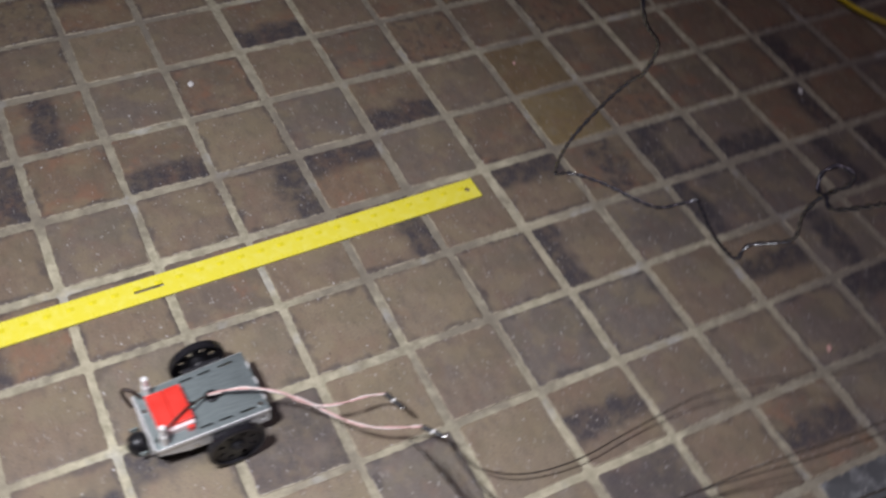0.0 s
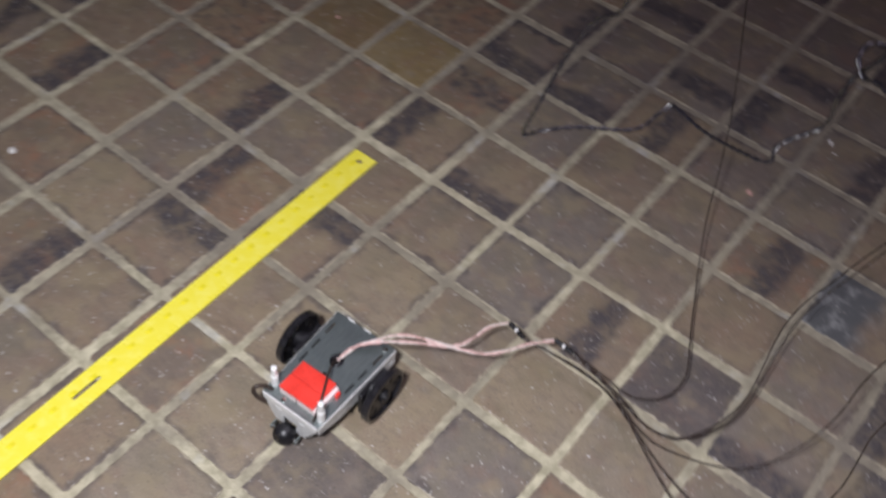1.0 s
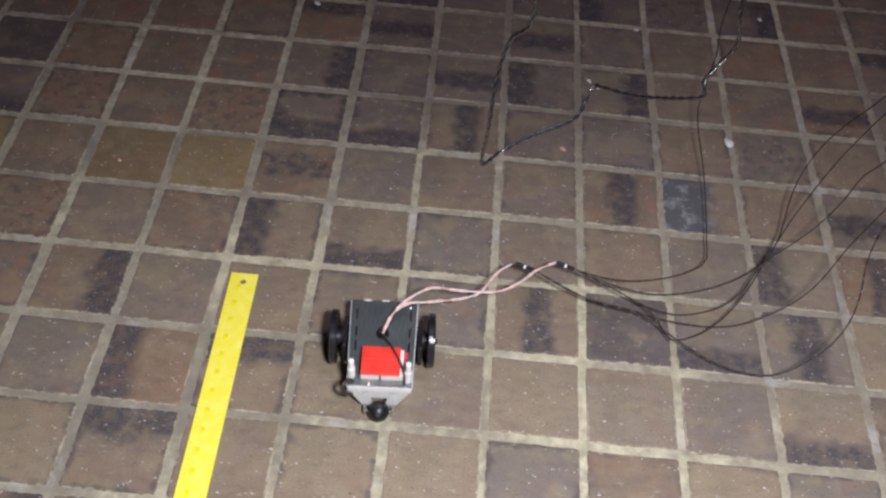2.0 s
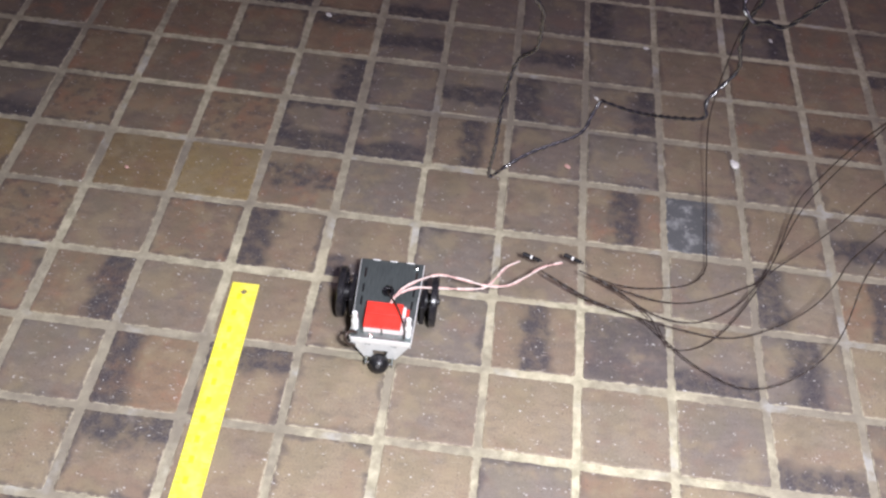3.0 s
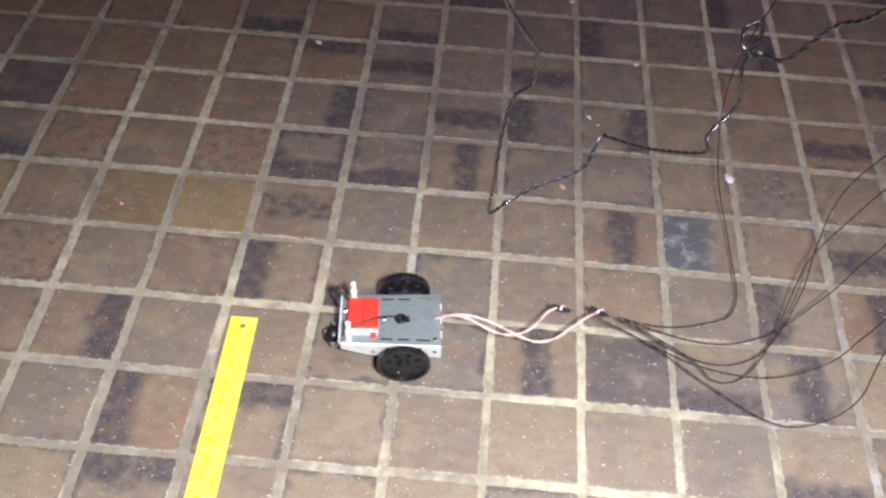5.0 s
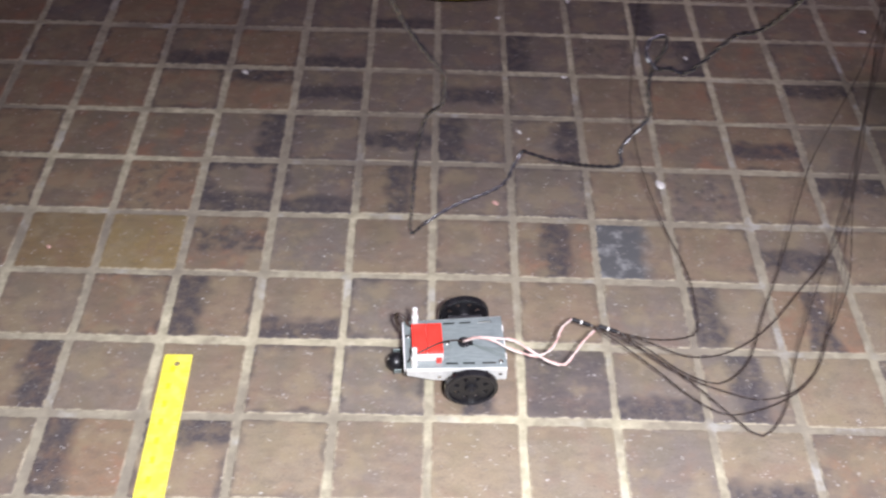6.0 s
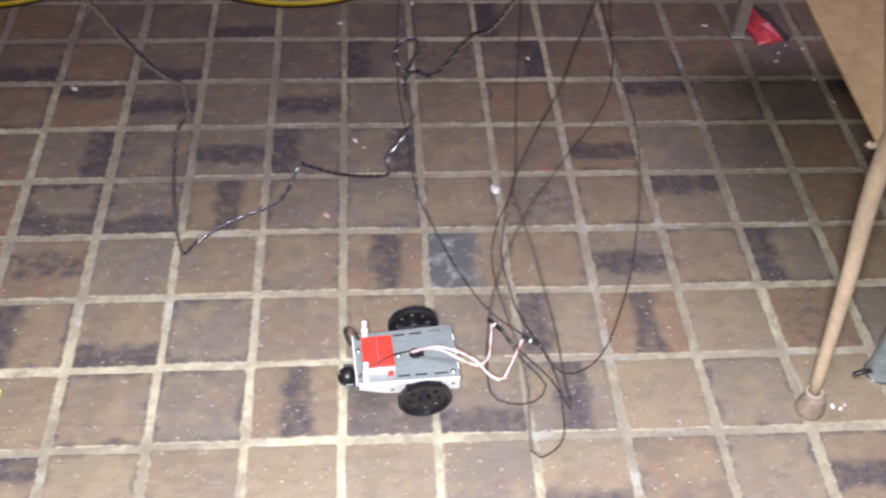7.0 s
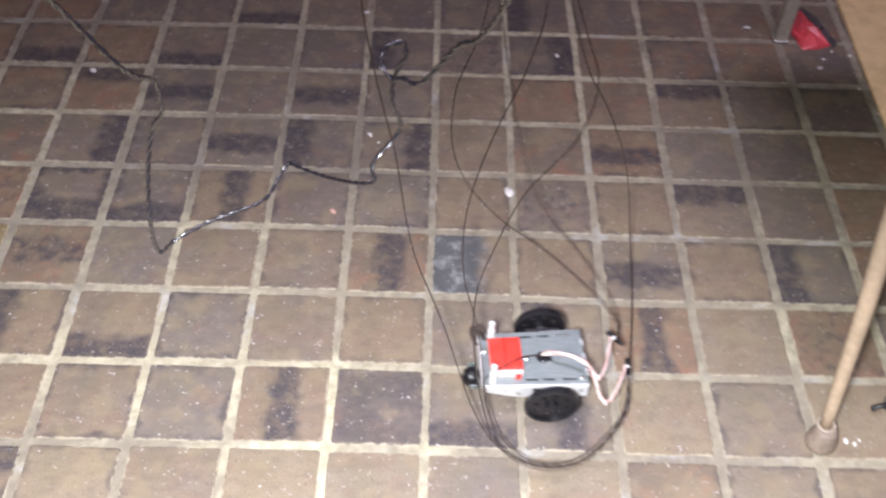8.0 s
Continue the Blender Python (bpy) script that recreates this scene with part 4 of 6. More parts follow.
    lay("wire_1", 7, (.575, -.125, .045), (.552, -.094, .033), (.530, -.062, .022), (.508, -.029, .023), (.490, .007, .026), (.474, .044, .029), (.458, .077, .043), (.441, .106, .065), (.431, .139, .086), (.427, .162, .115), (.421, .163, .155), (.414, .162, .195), (.412, .159, .235), (.411, .154, .275), (.411, .147, .315), (.412, .136, .354), (.412, .124, .392), (.412, .108, .429), (.412, .090, .465), (.412, .070, .500))
    lay("wire_1", 7.5, (.635, -.135, .045), (.627, -.177, .027), (.609, -.217, .013), (.577, -.249, .017), (.532, -.254, .022), (.503, -.224, .027), (.494, -.183, .043), (.488, -.147, .072), (.479, -.109, .096), (.460, -.069, .111), (.446, -.028, .125), (.431, .014, .139), (.416, .026, .180), (.410, .038, .225), (.406, .047, .270), (.399, .052, .316), (.395, .055, .362), (.397, .054, .409), (.400, .049, .455), (.403, .038, .500))
    lay("wire_1", 8, (.680, -.141, .045), (.674, -.183, .027), (.647, -.217, .013), (.611, -.246, .017), (.566, -.250, .022), (.526, -.229, .027), (.501, -.195, .044), (.484, -.163, .072), (.468, -.126, .096), (.450, -.086, .111), (.432, -.046, .125), (.420, -.004, .140), (.413, .012, .182), (.406, .024, .226), (.396, .032, .271), (.387, .037, .316), (.380, .039, .362), (.375, .037, .408), (.376, .032, .455), (.379, .023, .500))
    lay("wire_2", 0, (.259, -.363, .045), (.292, -.357, .036), (.324, -.345, .027), (.354, -.328, .020), (.380, -.304, .020), (.396, -.273, .020), (.406, -.239, .020), (.408, -.204, .020), (.409, -.169, .025), (.413, -.136, .035), (.418, -.102, .046), (.423, -.069, .056), (.433, -.046, .078), (.445, -.031, .108), (.456, -.017, .138), (.466, -.004, .170), (.477, .008, .201), (.487, .017, .234), (.497, .024, .267), (.507, .029, .300))
    lay("wire_2", 0.5, (.276, -.293, .045), (.307, -.289, .035), (.336, -.280, .026), (.363, -.263, .020), (.390, -.246, .020), (.414, -.225, .020), (.422, -.195, .020), (.417, -.163, .020), (.409, -.133, .028), (.401, -.104, .039), (.397, -.074, .050), (.398, -.044, .061), (.406, -.033, .090), (.418, -.026, .119), (.429, -.020, .149), (.441, -.016, .179), (.452, -.014, .209), (.463, -.014, .239), (.474, -.016, .270), (.484, -.019, .300))
    lay("wire_2", 1, (.290, -.237, .045), (.323, -.236, .035), (.356, -.237, .026), (.389, -.244, .020), (.420, -.237, .020), (.439, -.208, .020), (.450, -.176, .020), (.454, -.142, .020), (.451, -.108, .025), (.446, -.076, .036), (.444, -.043, .046), (.449, -.010, .056), (.460, .010, .078), (.470, .021, .109), (.481, .030, .140), (.493, .036, .172), (.506, .038, .204), (.518, .038, .236), (.530, .036, .268), (.541, .031, .300))
    lay("wire_2", 1.5, (.302, -.174, .045), (.343, -.176, .035), (.385, -.174, .026), (.425, -.162, .020), (.465, -.146, .020), (.497, -.118, .020), (.524, -.085, .020), (.550, -.051, .020), (.575, -.017, .023), (.600, .017, .033), (.624, .051, .043), (.645, .087, .052), (.665, .123, .062), (.676, .148, .094), (.683, .175, .127), (.691, .201, .160), (.697, .227, .194), (.705, .251, .228), (.713, .274, .264), (.721, .295, .300))
    lay("wire_2", 2, (.322, -.117, .045), (.357, -.123, .035), (.392, -.125, .026), (.428, -.123, .020), (.464, -.116, .020), (.499, -.103, .020), (.531, -.085, .020), (.559, -.062, .020), (.582, -.033, .024), (.596, -.001, .034), (.606, .033, .043), (.619, .066, .052), (.636, .095, .065), (.650, .103, .098), (.667, .104, .131), (.683, .100, .163), (.698, .097, .197), (.711, .092, .231), (.722, .087, .265), (.731, .079, .300))
    lay("wire_2", 3.5, (.331, -.072, .045), (.365, -.080, .035), (.400, -.084, .026), (.435, -.088, .020), (.472, -.087, .020), (.505, -.073, .020), (.537, -.055, .020), (.567, -.036, .020), (.583, -.004, .025), (.595, .029, .034), (.608, .062, .043), (.623, .094, .053), (.646, .113, .067), (.663, .118, .099), (.679, .122, .132), (.695, .120, .164), (.710, .117, .198), (.724, .113, .232), (.736, .108, .266), (.746, .101, .300))
    lay("wire_2", 4, (.328, -.131, .045), (.359, -.132, .036), (.390, -.131, .027), (.422, -.132, .020), (.454, -.131, .020), (.486, -.123, .020), (.515, -.110, .020), (.543, -.092, .020), (.566, -.071, .025), (.590, -.052, .036), (.616, -.036, .047), (.640, -.017, .057), (.655, -.011, .083), (.666, -.010, .114), (.676, -.011, .144), (.685, -.013, .175), (.694, -.017, .207), (.701, -.022, .238), (.707, -.029, .269), (.712, -.037, .300))
    lay("wire_2", 5.5, (.400, -.115, .045), (.427, -.118, .035), (.454, -.119, .026), (.482, -.122, .020), (.510, -.128, .020), (.539, -.128, .020), (.566, -.119, .020), (.592, -.108, .021), (.615, -.096, .033), (.637, -.082, .045), (.658, -.066, .057), (.667, -.064, .082), (.672, -.068, .110), (.678, -.075, .137), (.682, -.082, .165), (.686, -.090, .192), (.689, -.098, .220), (.690, -.108, .247), (.691, -.118, .273), (.691, -.129, .300))
    lay("wire_2", 6, (.454, -.121, .045), (.496, -.129, .035), (.538, -.139, .024), (.581, -.133, .020), (.620, -.113, .020), (.654, -.084, .020), (.683, -.051, .020), (.711, -.017, .020), (.741, .015, .024), (.767, .049, .034), (.787, .087, .043), (.805, .127, .052), (.820, .167, .063), (.824, .196, .096), (.826, .225, .129), (.829, .253, .163), (.832, .282, .196), (.834, .309, .231), (.835, .337, .265), (.835, .364, .300))
    lay("wire_2", 6.5, (.515, -.124, .045), (.547, -.147, .032), (.586, -.154, .020), (.626, -.142, .023), (.657, -.114, .026), (.683, -.081, .029), (.705, -.049, .041), (.723, -.016, .060), (.740, .016, .079), (.751, .053, .098), (.748, .066, .137), (.743, .075, .177), (.736, .083, .218), (.728, .088, .259), (.721, .090, .300), (.713, .090, .341), (.704, .086, .382), (.694, .079, .423), (.684, .069, .462), (.673, .056, .500))
    lay("wire_2", 7, (.575, -.125, .045), (.598, -.157, .031), (.634, -.144, .020), (.663, -.114, .023), (.682, -.076, .026), (.699, -.038, .029), (.713, -.000, .041), (.722, .035, .061), (.729, .072, .081), (.733, .107, .103), (.726, .116, .143), (.715, .122, .184), (.699, .124, .222), (.680, .122, .260), (.666, .120, .300), (.657, .117, .341), (.649, .110, .382), (.642, .100, .423), (.634, .087, .462), (.626, .071, .500))
    lay("wire_2", 7.5, (.635, -.135, .045), (.660, -.112, .027), (.674, -.072, .013), (.686, -.029, .017), (.695, .015, .023), (.703, .059, .028), (.707, .094, .051), (.706, .122, .087), (.703, .162, .107), (.694, .202, .125), (.681, .234, .148), (.665, .225, .189), (.649, .214, .229), (.633, .200, .269), (.616, .183, .307), (.604, .166, .347), (.596, .147, .387), (.589, .125, .426), (.583, .101, .464), (.576, .075, .500))
    lay("wire_2", 8, (.680, -.141, .045), (.688, -.102, .030), (.696, -.063, .015), (.701, -.021, .017), (.704, .021, .024), (.706, .063, .031), (.702, .086, .066), (.698, .112, .098), (.692, .148, .120), (.679, .179, .144), (.664, .165, .182), (.648, .149, .218), (.632, .132, .254), (.619, .114, .291), (.608, .095, .328), (.598, .074, .364), (.588, .052, .399), (.580, .028, .434), (.571, .003, .467), (.563, -.023, .500))
    lay("wire_3", 0, (.281, -.378, .045), (.308, -.372, .035), (.334, -.363, .026), (.359, -.346, .020), (.384, -.328, .020), (.406, -.305, .020), (.424, -.278, .020), (.439, -.249, .021), (.454, -.223, .032), (.465, -.195, .044), (.477, -.167, .056), (.487, -.152, .079), (.496, -.144, .106), (.505, -.137, .134), (.513, -.131, .161), (.521, -.127, .189), (.528, -.124, .217), (.536, -.122, .245), (.542, -.122, .272), (.549, -.123, .300))
    lay("wire_3", 0.5, (.276, -.293, .045), (.303, -.292, .035), (.330, -.287, .026), (.355, -.275, .020), (.380, -.260, .020), (.402, -.242, .020), (.421, -.220, .020), (.436, -.195, .021), (.451, -.173, .032), (.463, -.150, .044), (.474, -.126, .056), (.485, -.116, .079), (.494, -.113, .106), (.503, -.110, .134), (.512, -.109, .161), (.520, -.109, .189), (.528, -.111, .217), (.535, -.113, .245), (.542, -.117, .272), (.549, -.123, .300))
    lay("wire_3", 1, (.290, -.237, .045), (.319, -.237, .036), (.348, -.239, .027), (.376, -.249, .020), (.406, -.255, .020), (.436, -.248, .020), (.464, -.237, .020), (.490, -.220, .020), (.509, -.199, .029), (.523, -.174, .040), (.533, -.147, .051), (.538, -.121, .064), (.538, -.110, .093), (.541, -.101, .122), (.548, -.096, .152), (.556, -.093, .181), (.564, -.092, .211), (.572, -.093, .240), (.579, -.096, .270), (.585, -.100, .300))
    lay("wire_3", 1.5, (.302, -.174, .045), (.343, -.176, .035), (.381, -.191, .026), (.423, -.195, .020), (.461, -.179, .020), (.488, -.147, .020), (.511, -.111, .020), (.533, -.075, .020), (.555, -.039, .023), (.579, -.006, .033), (.603, .028, .042), (.627, .062, .052), (.646, .098, .062), (.656, .124, .094), (.668, .148, .126), (.679, .172, .160), (.690, .194, .194), (.701, .216, .228), (.710, .238, .264), (.719, .258, .300))
    lay("wire_3", 2, (.322, -.117, .045), (.353, -.125, .036), (.384, -.133, .026), (.414, -.144, .020), (.446, -.152, .020), (.478, -.146, .020), (.508, -.131, .020), (.532, -.108, .020), (.550, -.082, .025), (.571, -.059, .035), (.597, -.042, .046), (.623, -.023, .057), (.639, -.016, .081), (.650, -.013, .112), (.658, -.010, .144), (.670, -.016, .174), (.679, -.022, .206), (.687, -.028, .237), (.694, -.037, .269), (.699, -.046, .300))
    lay("wire_3", 3.5, (.331, -.072, .045), (.362, -.080, .036), (.392, -.090, .026), (.420, -.106, .020), (.452, -.117, .020), (.485, -.114, .020), (.513, -.096, .020), (.538, -.073, .020), (.558, -.048, .025), (.581, -.026, .035), (.607, -.007, .046), (.632, .012, .056), (.651, .019, .079), (.665, .019, .110), (.677, .018, .141), (.688, .016, .172), (.698, .013, .204), (.707, .009, .236), (.715, .003, .268), (.721, -.005, .300))
    lay("wire_3", 4, (.328, -.131, .045), (.365, -.136, .036), (.401, -.144, .026), (.435, -.160, .020), (.474, -.162, .020), (.509, -.147, .020), (.537, -.121, .020), (.557, -.088, .020), (.575, -.054, .023), (.597, -.026, .033), (.611, .009, .042), (.627, .043, .052), (.640, .078, .061), (.652, .094, .093), (.669, .106, .126), (.687, .112, .160), (.705, .116, .194), (.721, .119, .228), (.737, .120, .264), (.750, .120, .300))
    lay("wire_3", 5.5, (.400, -.115, .045), (.431, -.128, .035), (.461, -.140, .025), (.492, -.154, .020), (.526, -.159, .020), (.557, -.148, .020), (.582, -.124, .020), (.602, -.097, .020), (.618, -.068, .027), (.630, -.037, .037), (.639, -.005, .047), (.650, .026, .056), (.658, .045, .079), (.667, .054, .111), (.679, .054, .143), (.692, .048, .174), (.704, .040, .205), (.715, .031, .237), (.723, .021, .268), (.731, .010, .300))
    lay("wire_3", 6, (.454, -.121, .045), (.494, -.141, .034), (.532, -.164, .024), (.574, -.176, .020), (.610, -.149, .020), (.631, -.109, .020), (.648, -.067, .020), (.668, -.025, .020), (.687, .016, .025), (.704, .057, .034), (.721, .099, .043), (.738, .140, .052), (.756, .181, .061), (.774, .206, .095), (.793, .230, .128), (.812, .255, .162), (.825, .282, .196), (.837, .310, .231), (.849, .338, .265), (.859, .366, .300))
    lay("wire_3", 6.5, (.515, -.124, .045), (.541, -.153, .031), (.570, -.145, .020), (.587, -.108, .023), (.591, -.067, .026), (.594, -.026, .029), (.599, .012, .043), (.607, .047, .064), (.619, .082, .084), (.631, .109, .109), (.638, .111, .150), (.645, .110, .191), (.655, .102, .230), (.663, .091, .270), (.668, .080, .309), (.671, .068, .349), (.670, .055, .388), (.668, .039, .427), (.664, .022, .464), (.658, .002, .500))
    lay("wire_3", 7, (.575, -.125, .045), (.564, -.087, .034), (.556, -.047, .024), (.551, -.006, .022), (.547, .035, .025), (.552, .076, .028), (.560, .113, .040), (.572, .146, .064), (.590, .175, .087), (.605, .186, .119), (.615, .179, .159), (.622, .170, .199), (.625, .161, .239), (.628, .150, .279), (.632, .135, .318), (.634, .118, .356), (.633, .100, .393), (.629, .082, .430), (.623, .061, .466), (.618, .038, .500))
    lay("wire_3", 7.5, (.635, -.135, .045), (.621, -.175, .026), (.601, -.215, .013), (.565, -.240, .018), (.551, -.198, .023), (.542, -.153, .028), (.525, -.115, .046), (.505, -.084, .075), (.495, -.046, .097), (.497, -.001, .112), (.508, .042, .126), (.522, .084, .140), (.538, .094, .182), (.552, .099, .226), (.566, .102, .271), (.577, .102, .316), (.585, .100, .362), (.588, .096, .409), (.588, .088, .455), (.587, .076, .500))
    lay("wire_3", 8, (.680, -.141, .045), (.673, -.181, .026), (.645, -.213, .013), (.611, -.242, .018), (.567, -.247, .023), (.532, -.220, .028), (.515, -.185, .048), (.510, -.151, .077), (.502, -.112, .099), (.489, -.071, .114), (.486, -.028, .129), (.490, .009, .149), (.499, .019, .192), (.511, .025, .236), (.524, .027, .279), (.538, .025, .323), (.548, .021, .367), (.555, .015, .412), (.555, .007, .456), (.554, -.006, .500))
    lay("wire_4", 0, (.259, -.363, .045), (.292, -.357, .036), (.324, -.346, .027), (.354, -.331, .020), (.378, -.305, .020), (.392, -.273, .020), (.401, -.239, .020), (.404, -.204, .020), (.408, -.170, .024), (.414, -.138, .035), (.422, -.105, .046), (.430, -.073, .056), (.442, -.052, .079), (.454, -.037, .109), (.465, -.024, .139), (.476, -.011, .170), (.486, -.000, .202), (.496, .009, .234), (.506, .015, .267), (.516, .020, .300))
    lay("wire_4", 0.5, (.276, -.293, .045), (.306, -.287, .035), (.334, -.278, .026), (.363, -.267, .020), (.390, -.250, .020), (.410, -.226, .020), (.416, -.195, .020), (.416, -.163, .020), (.413, -.133, .029), (.406, -.104, .040), (.404, -.075, .050), (.409, -.047, .064), (.418, -.038, .093), (.428, -.032, .122), (.439, -.027, .151), (.450, -.024, .181), (.461, -.023, .210), (.471, -.024, .240), (.481, -.026, .270), (.491, -.030, .300))
    lay("wire_4", 1, (.290, -.237, .045), (.322, -.238, .035), (.355, -.239, .026), (.388, -.244, .020), (.420, -.235, .020), (.442, -.210, .020), (.455, -.178, .020), (.459, -.145, .020), (.457, -.112, .026), (.454, -.080, .036), (.453, -.047, .046), (.457, -.015, .056), (.466, .004, .079), (.477, .014, .110), (.487, .022, .141), (.498, .028, .172), (.510, .031, .204), (.522, .031, .236), (.533, .029, .268), (.543, .024, .300))
    lay("wire_4", 1.5, (.302, -.174, .045), (.345, -.179, .035), (.385, -.197, .025), (.424, -.218, .020), (.464, -.212, .020), (.495, -.178, .020), (.514, -.138, .020), (.527, -.095, .020), (.533, -.051, .024), (.535, -.007, .033), (.541, .036, .042), (.557, .077, .051), (.578, .115, .061), (.603, .136, .092), (.627, .155, .125), (.649, .175, .158), (.671, .194, .193), (.691, .213, .228), (.707, .235, .264), (.719, .258, .300))
    lay("wire_4", 2, (.322, -.117, .045), (.357, -.127, .036), (.392, -.138, .026), (.422, -.157, .020), (.439, -.190, .020), (.471, -.181, .020), (.500, -.157, .020), (.524, -.128, .020), (.545, -.097, .022), (.563, -.066, .032), (.582, -.035, .042), (.601, -.004, .051), (.622, .025, .062), (.637, .038, .094), (.652, .047, .127), (.668, .053, .161), (.683, .056, .195), (.698, .055, .230), (.711, .052, .265), (.723, .046, .300))
    lay("wire_4", 3.5, (.331, -.072, .045), (.368, -.080, .036), (.402, -.098, .026), (.429, -.126, .020), (.447, -.162, .020), (.481, -.156, .020), (.510, -.130, .020), (.533, -.097, .020), (.554, -.063, .022), (.572, -.030, .032), (.588, .006, .041), (.603, .042, .050), (.620, .076, .060), (.639, .091, .091), (.659, .100, .124), (.679, .107, .158), (.698, .112, .192), (.716, .114, .227), (.733, .114, .263), (.749, .112, .300))
    lay("wire_4", 4, (.328, -.131, .045), (.361, -.137, .036), (.394, -.144, .026), (.425, -.159, .020), (.445, -.187, .020), (.469, -.198, .020), (.496, -.176, .020), (.519, -.150, .020), (.539, -.121, .024), (.556, -.092, .034), (.575, -.064, .044), (.598, -.039, .054), (.621, -.029, .073), (.638, -.032, .103), (.653, -.031, .135), (.666, -.030, .168), (.679, -.031, .200), (.691, -.035, .233), (.701, -.040, .267), (.710, -.047, .300))
    lay("wire_4", 5.5, (.400, -.115, .045), (.430, -.130, .035), (.461, -.144, .025), (.492, -.156, .020), (.513, -.183, .020), (.544, -.174, .020), (.568, -.148, .020), (.584, -.118, .020), (.598, -.087, .026), (.610, -.056, .036), (.621, -.025, .045), (.633, .006, .055), (.648, .025, .076), (.661, .030, .107), (.674, .032, .139), (.687, .030, .171), (.699, .026, .203), (.710, .019, .236), (.720, .010, .268), (.728, -.000, .300))
    lay("wire_4", 6, (.454, -.121, .045), (.491, -.147, .035), (.531, -.170, .025), (.575, -.186, .020), (.620, -.198, .020), (.664, -.184, .020), (.697, -.152, .020), (.718, -.110, .020), (.740, -.070, .028), (.761, -.029, .037), (.774, .015, .047), (.784, .060, .055), (.791, .100, .075), (.795, .134, .107), (.800, .168, .139), (.807, .201, .171), (.815, .234, .204), (.823, .268, .236), (.829, .301, .268), (.835, .335, .300))
    lay("wire_4", 6.5, (.515, -.124, .045), (.539, -.159, .033), (.557, -.197, .021), (.566, -.240, .022), (.578, -.231, .025), (.587, -.188, .028), (.589, -.146, .035), (.587, -.106, .054), (.585, -.067, .073), (.586, -.027, .091), (.592, .001, .121), (.599, .016, .162), (.609, .026, .203), (.623, .031, .245), (.636, .033, .287), (.648, .030, .329), (.658, .026, .371), (.663, .020, .414), (.665, .013, .458), (.664, .001, .500))
    lay("wire_4", 7, (.575, -.125, .045), (.591, -.164, .034), (.595, -.206, .023), (.588, -.248, .022), (.555, -.269, .025), (.552, -.226, .028), (.555, -.184, .034), (.549, -.145, .053), (.537, -.108, .072), (.525, -.071, .091), (.519, -.043, .121), (.526, -.028, .161), (.540, -.018, .201), (.542, -.005, .243), (.539, .006, .285), (.537, .015, .327), (.536, .021, .370), (.534, .023, .414), (.530, .022, .457), (.525, .017, .500))
    lay("wire_4", 7.5, (.635, -.135, .045), (.616, -.171, .025), (.583, -.195, .014), (.551, -.168, .019), (.532, -.128, .024), (.515, -.086, .029), (.500, -.054, .056), (.509, -.023, .085), (.533, .010, .103), (.559, .043, .119), (.585, .076, .134), (.605, .089, .165), (.621, .086, .208), (.633, .083, .251), (.641, .079, .295), (.634, .076, .339), (.619, .067, .380), (.602, .054, .420), (.589, .040, .460), (.577, .023, .500))
    lay("wire_4", 8, (.680, -.141, .045), (.676, -.183, .026), (.649, -.217, .013), (.614, -.248, .018), (.569, -.255, .023), (.530, -.233, .028), (.512, -.197, .049), (.503, -.162, .079), (.499, -.121, .100), (.504, -.077, .115), (.521, -.036, .130), (.539, -.005, .153), (.557, -.001, .196), (.579, -.005, .237), (.599, -.012, .279), (.611, -.014, .324), (.612, -.014, .371), (.597, -.019, .414), (.582, -.028, .458), (.567, -.041, .500))
    lay("wire_5", 0, (.244, -.398, .045), (.272, -.385, .036), (.301, -.375, .027), (.330, -.369, .020), (.361, -.367, .020), (.391, -.357, .020), (.419, -.341, .020), (.445, -.320, .020), (.465, -.294, .028), (.480, -.266, .039), (.492, -.235, .051), (.499, -.205, .065), (.504, -.190, .094), (.509, -.175, .122), (.516, -.163, .152), (.524, -.153, .181), (.532, -.145, .210), (.540, -.139, .240), (.548, -.135, .270), (.555, -.132, .300))
    lay("wire_5", 0.5, (.239, -.313, .045), (.267, -.304, .036), (.296, -.299, .027), (.326, -.297, .020), (.357, -.300, .020), (.387, -.295, .020), (.416, -.283, .020), (.442, -.266, .020), (.462, -.245, .028), (.478, -.221, .039), (.489, -.195, .051), (.497, -.169, .065), (.502, -.158, .094), (.507, -.149, .122), (.514, -.141, .152), (.522, -.136, .181), (.531, -.132, .210), (.539, -.130, .240), (.547, -.130, .270), (.555, -.132, .300))
    lay("wire_5", 1, (.239, -.256, .045), (.270, -.247, .037), (.302, -.239, .028), (.335, -.236, .020), (.366, -.248, .020), (.397, -.262, .020), (.428, -.275, .020), (.460, -.284, .020), (.493, -.291, .022), (.523, -.286, .033), (.546, -.263, .045), (.564, -.237, .056), (.571, -.217, .079), (.569, -.202, .109), (.566, -.188, .139), (.572, -.177, .171), (.581, -.168, .202), (.589, -.163, .234), (.597, -.159, .267), (.604, -.157, .300))
    lay("wire_5", 1.5, (.252, -.186, .045), (.300, -.197, .035), (.350, -.200, .025), (.400, -.204, .020), (.450, -.205, .020), (.498, -.193, .020), (.539, -.163, .020), (.577, -.129, .020), (.607, -.090, .029), (.630, -.046, .039), (.649, -.000, .048), (.664, .047, .057), (.673, .090, .079), (.678, .129, .111), (.684, .169, .142), (.689, .208, .173), (.694, .247, .205), (.701, .286, .236), (.713, .324, .268), (.726, .361, .300))
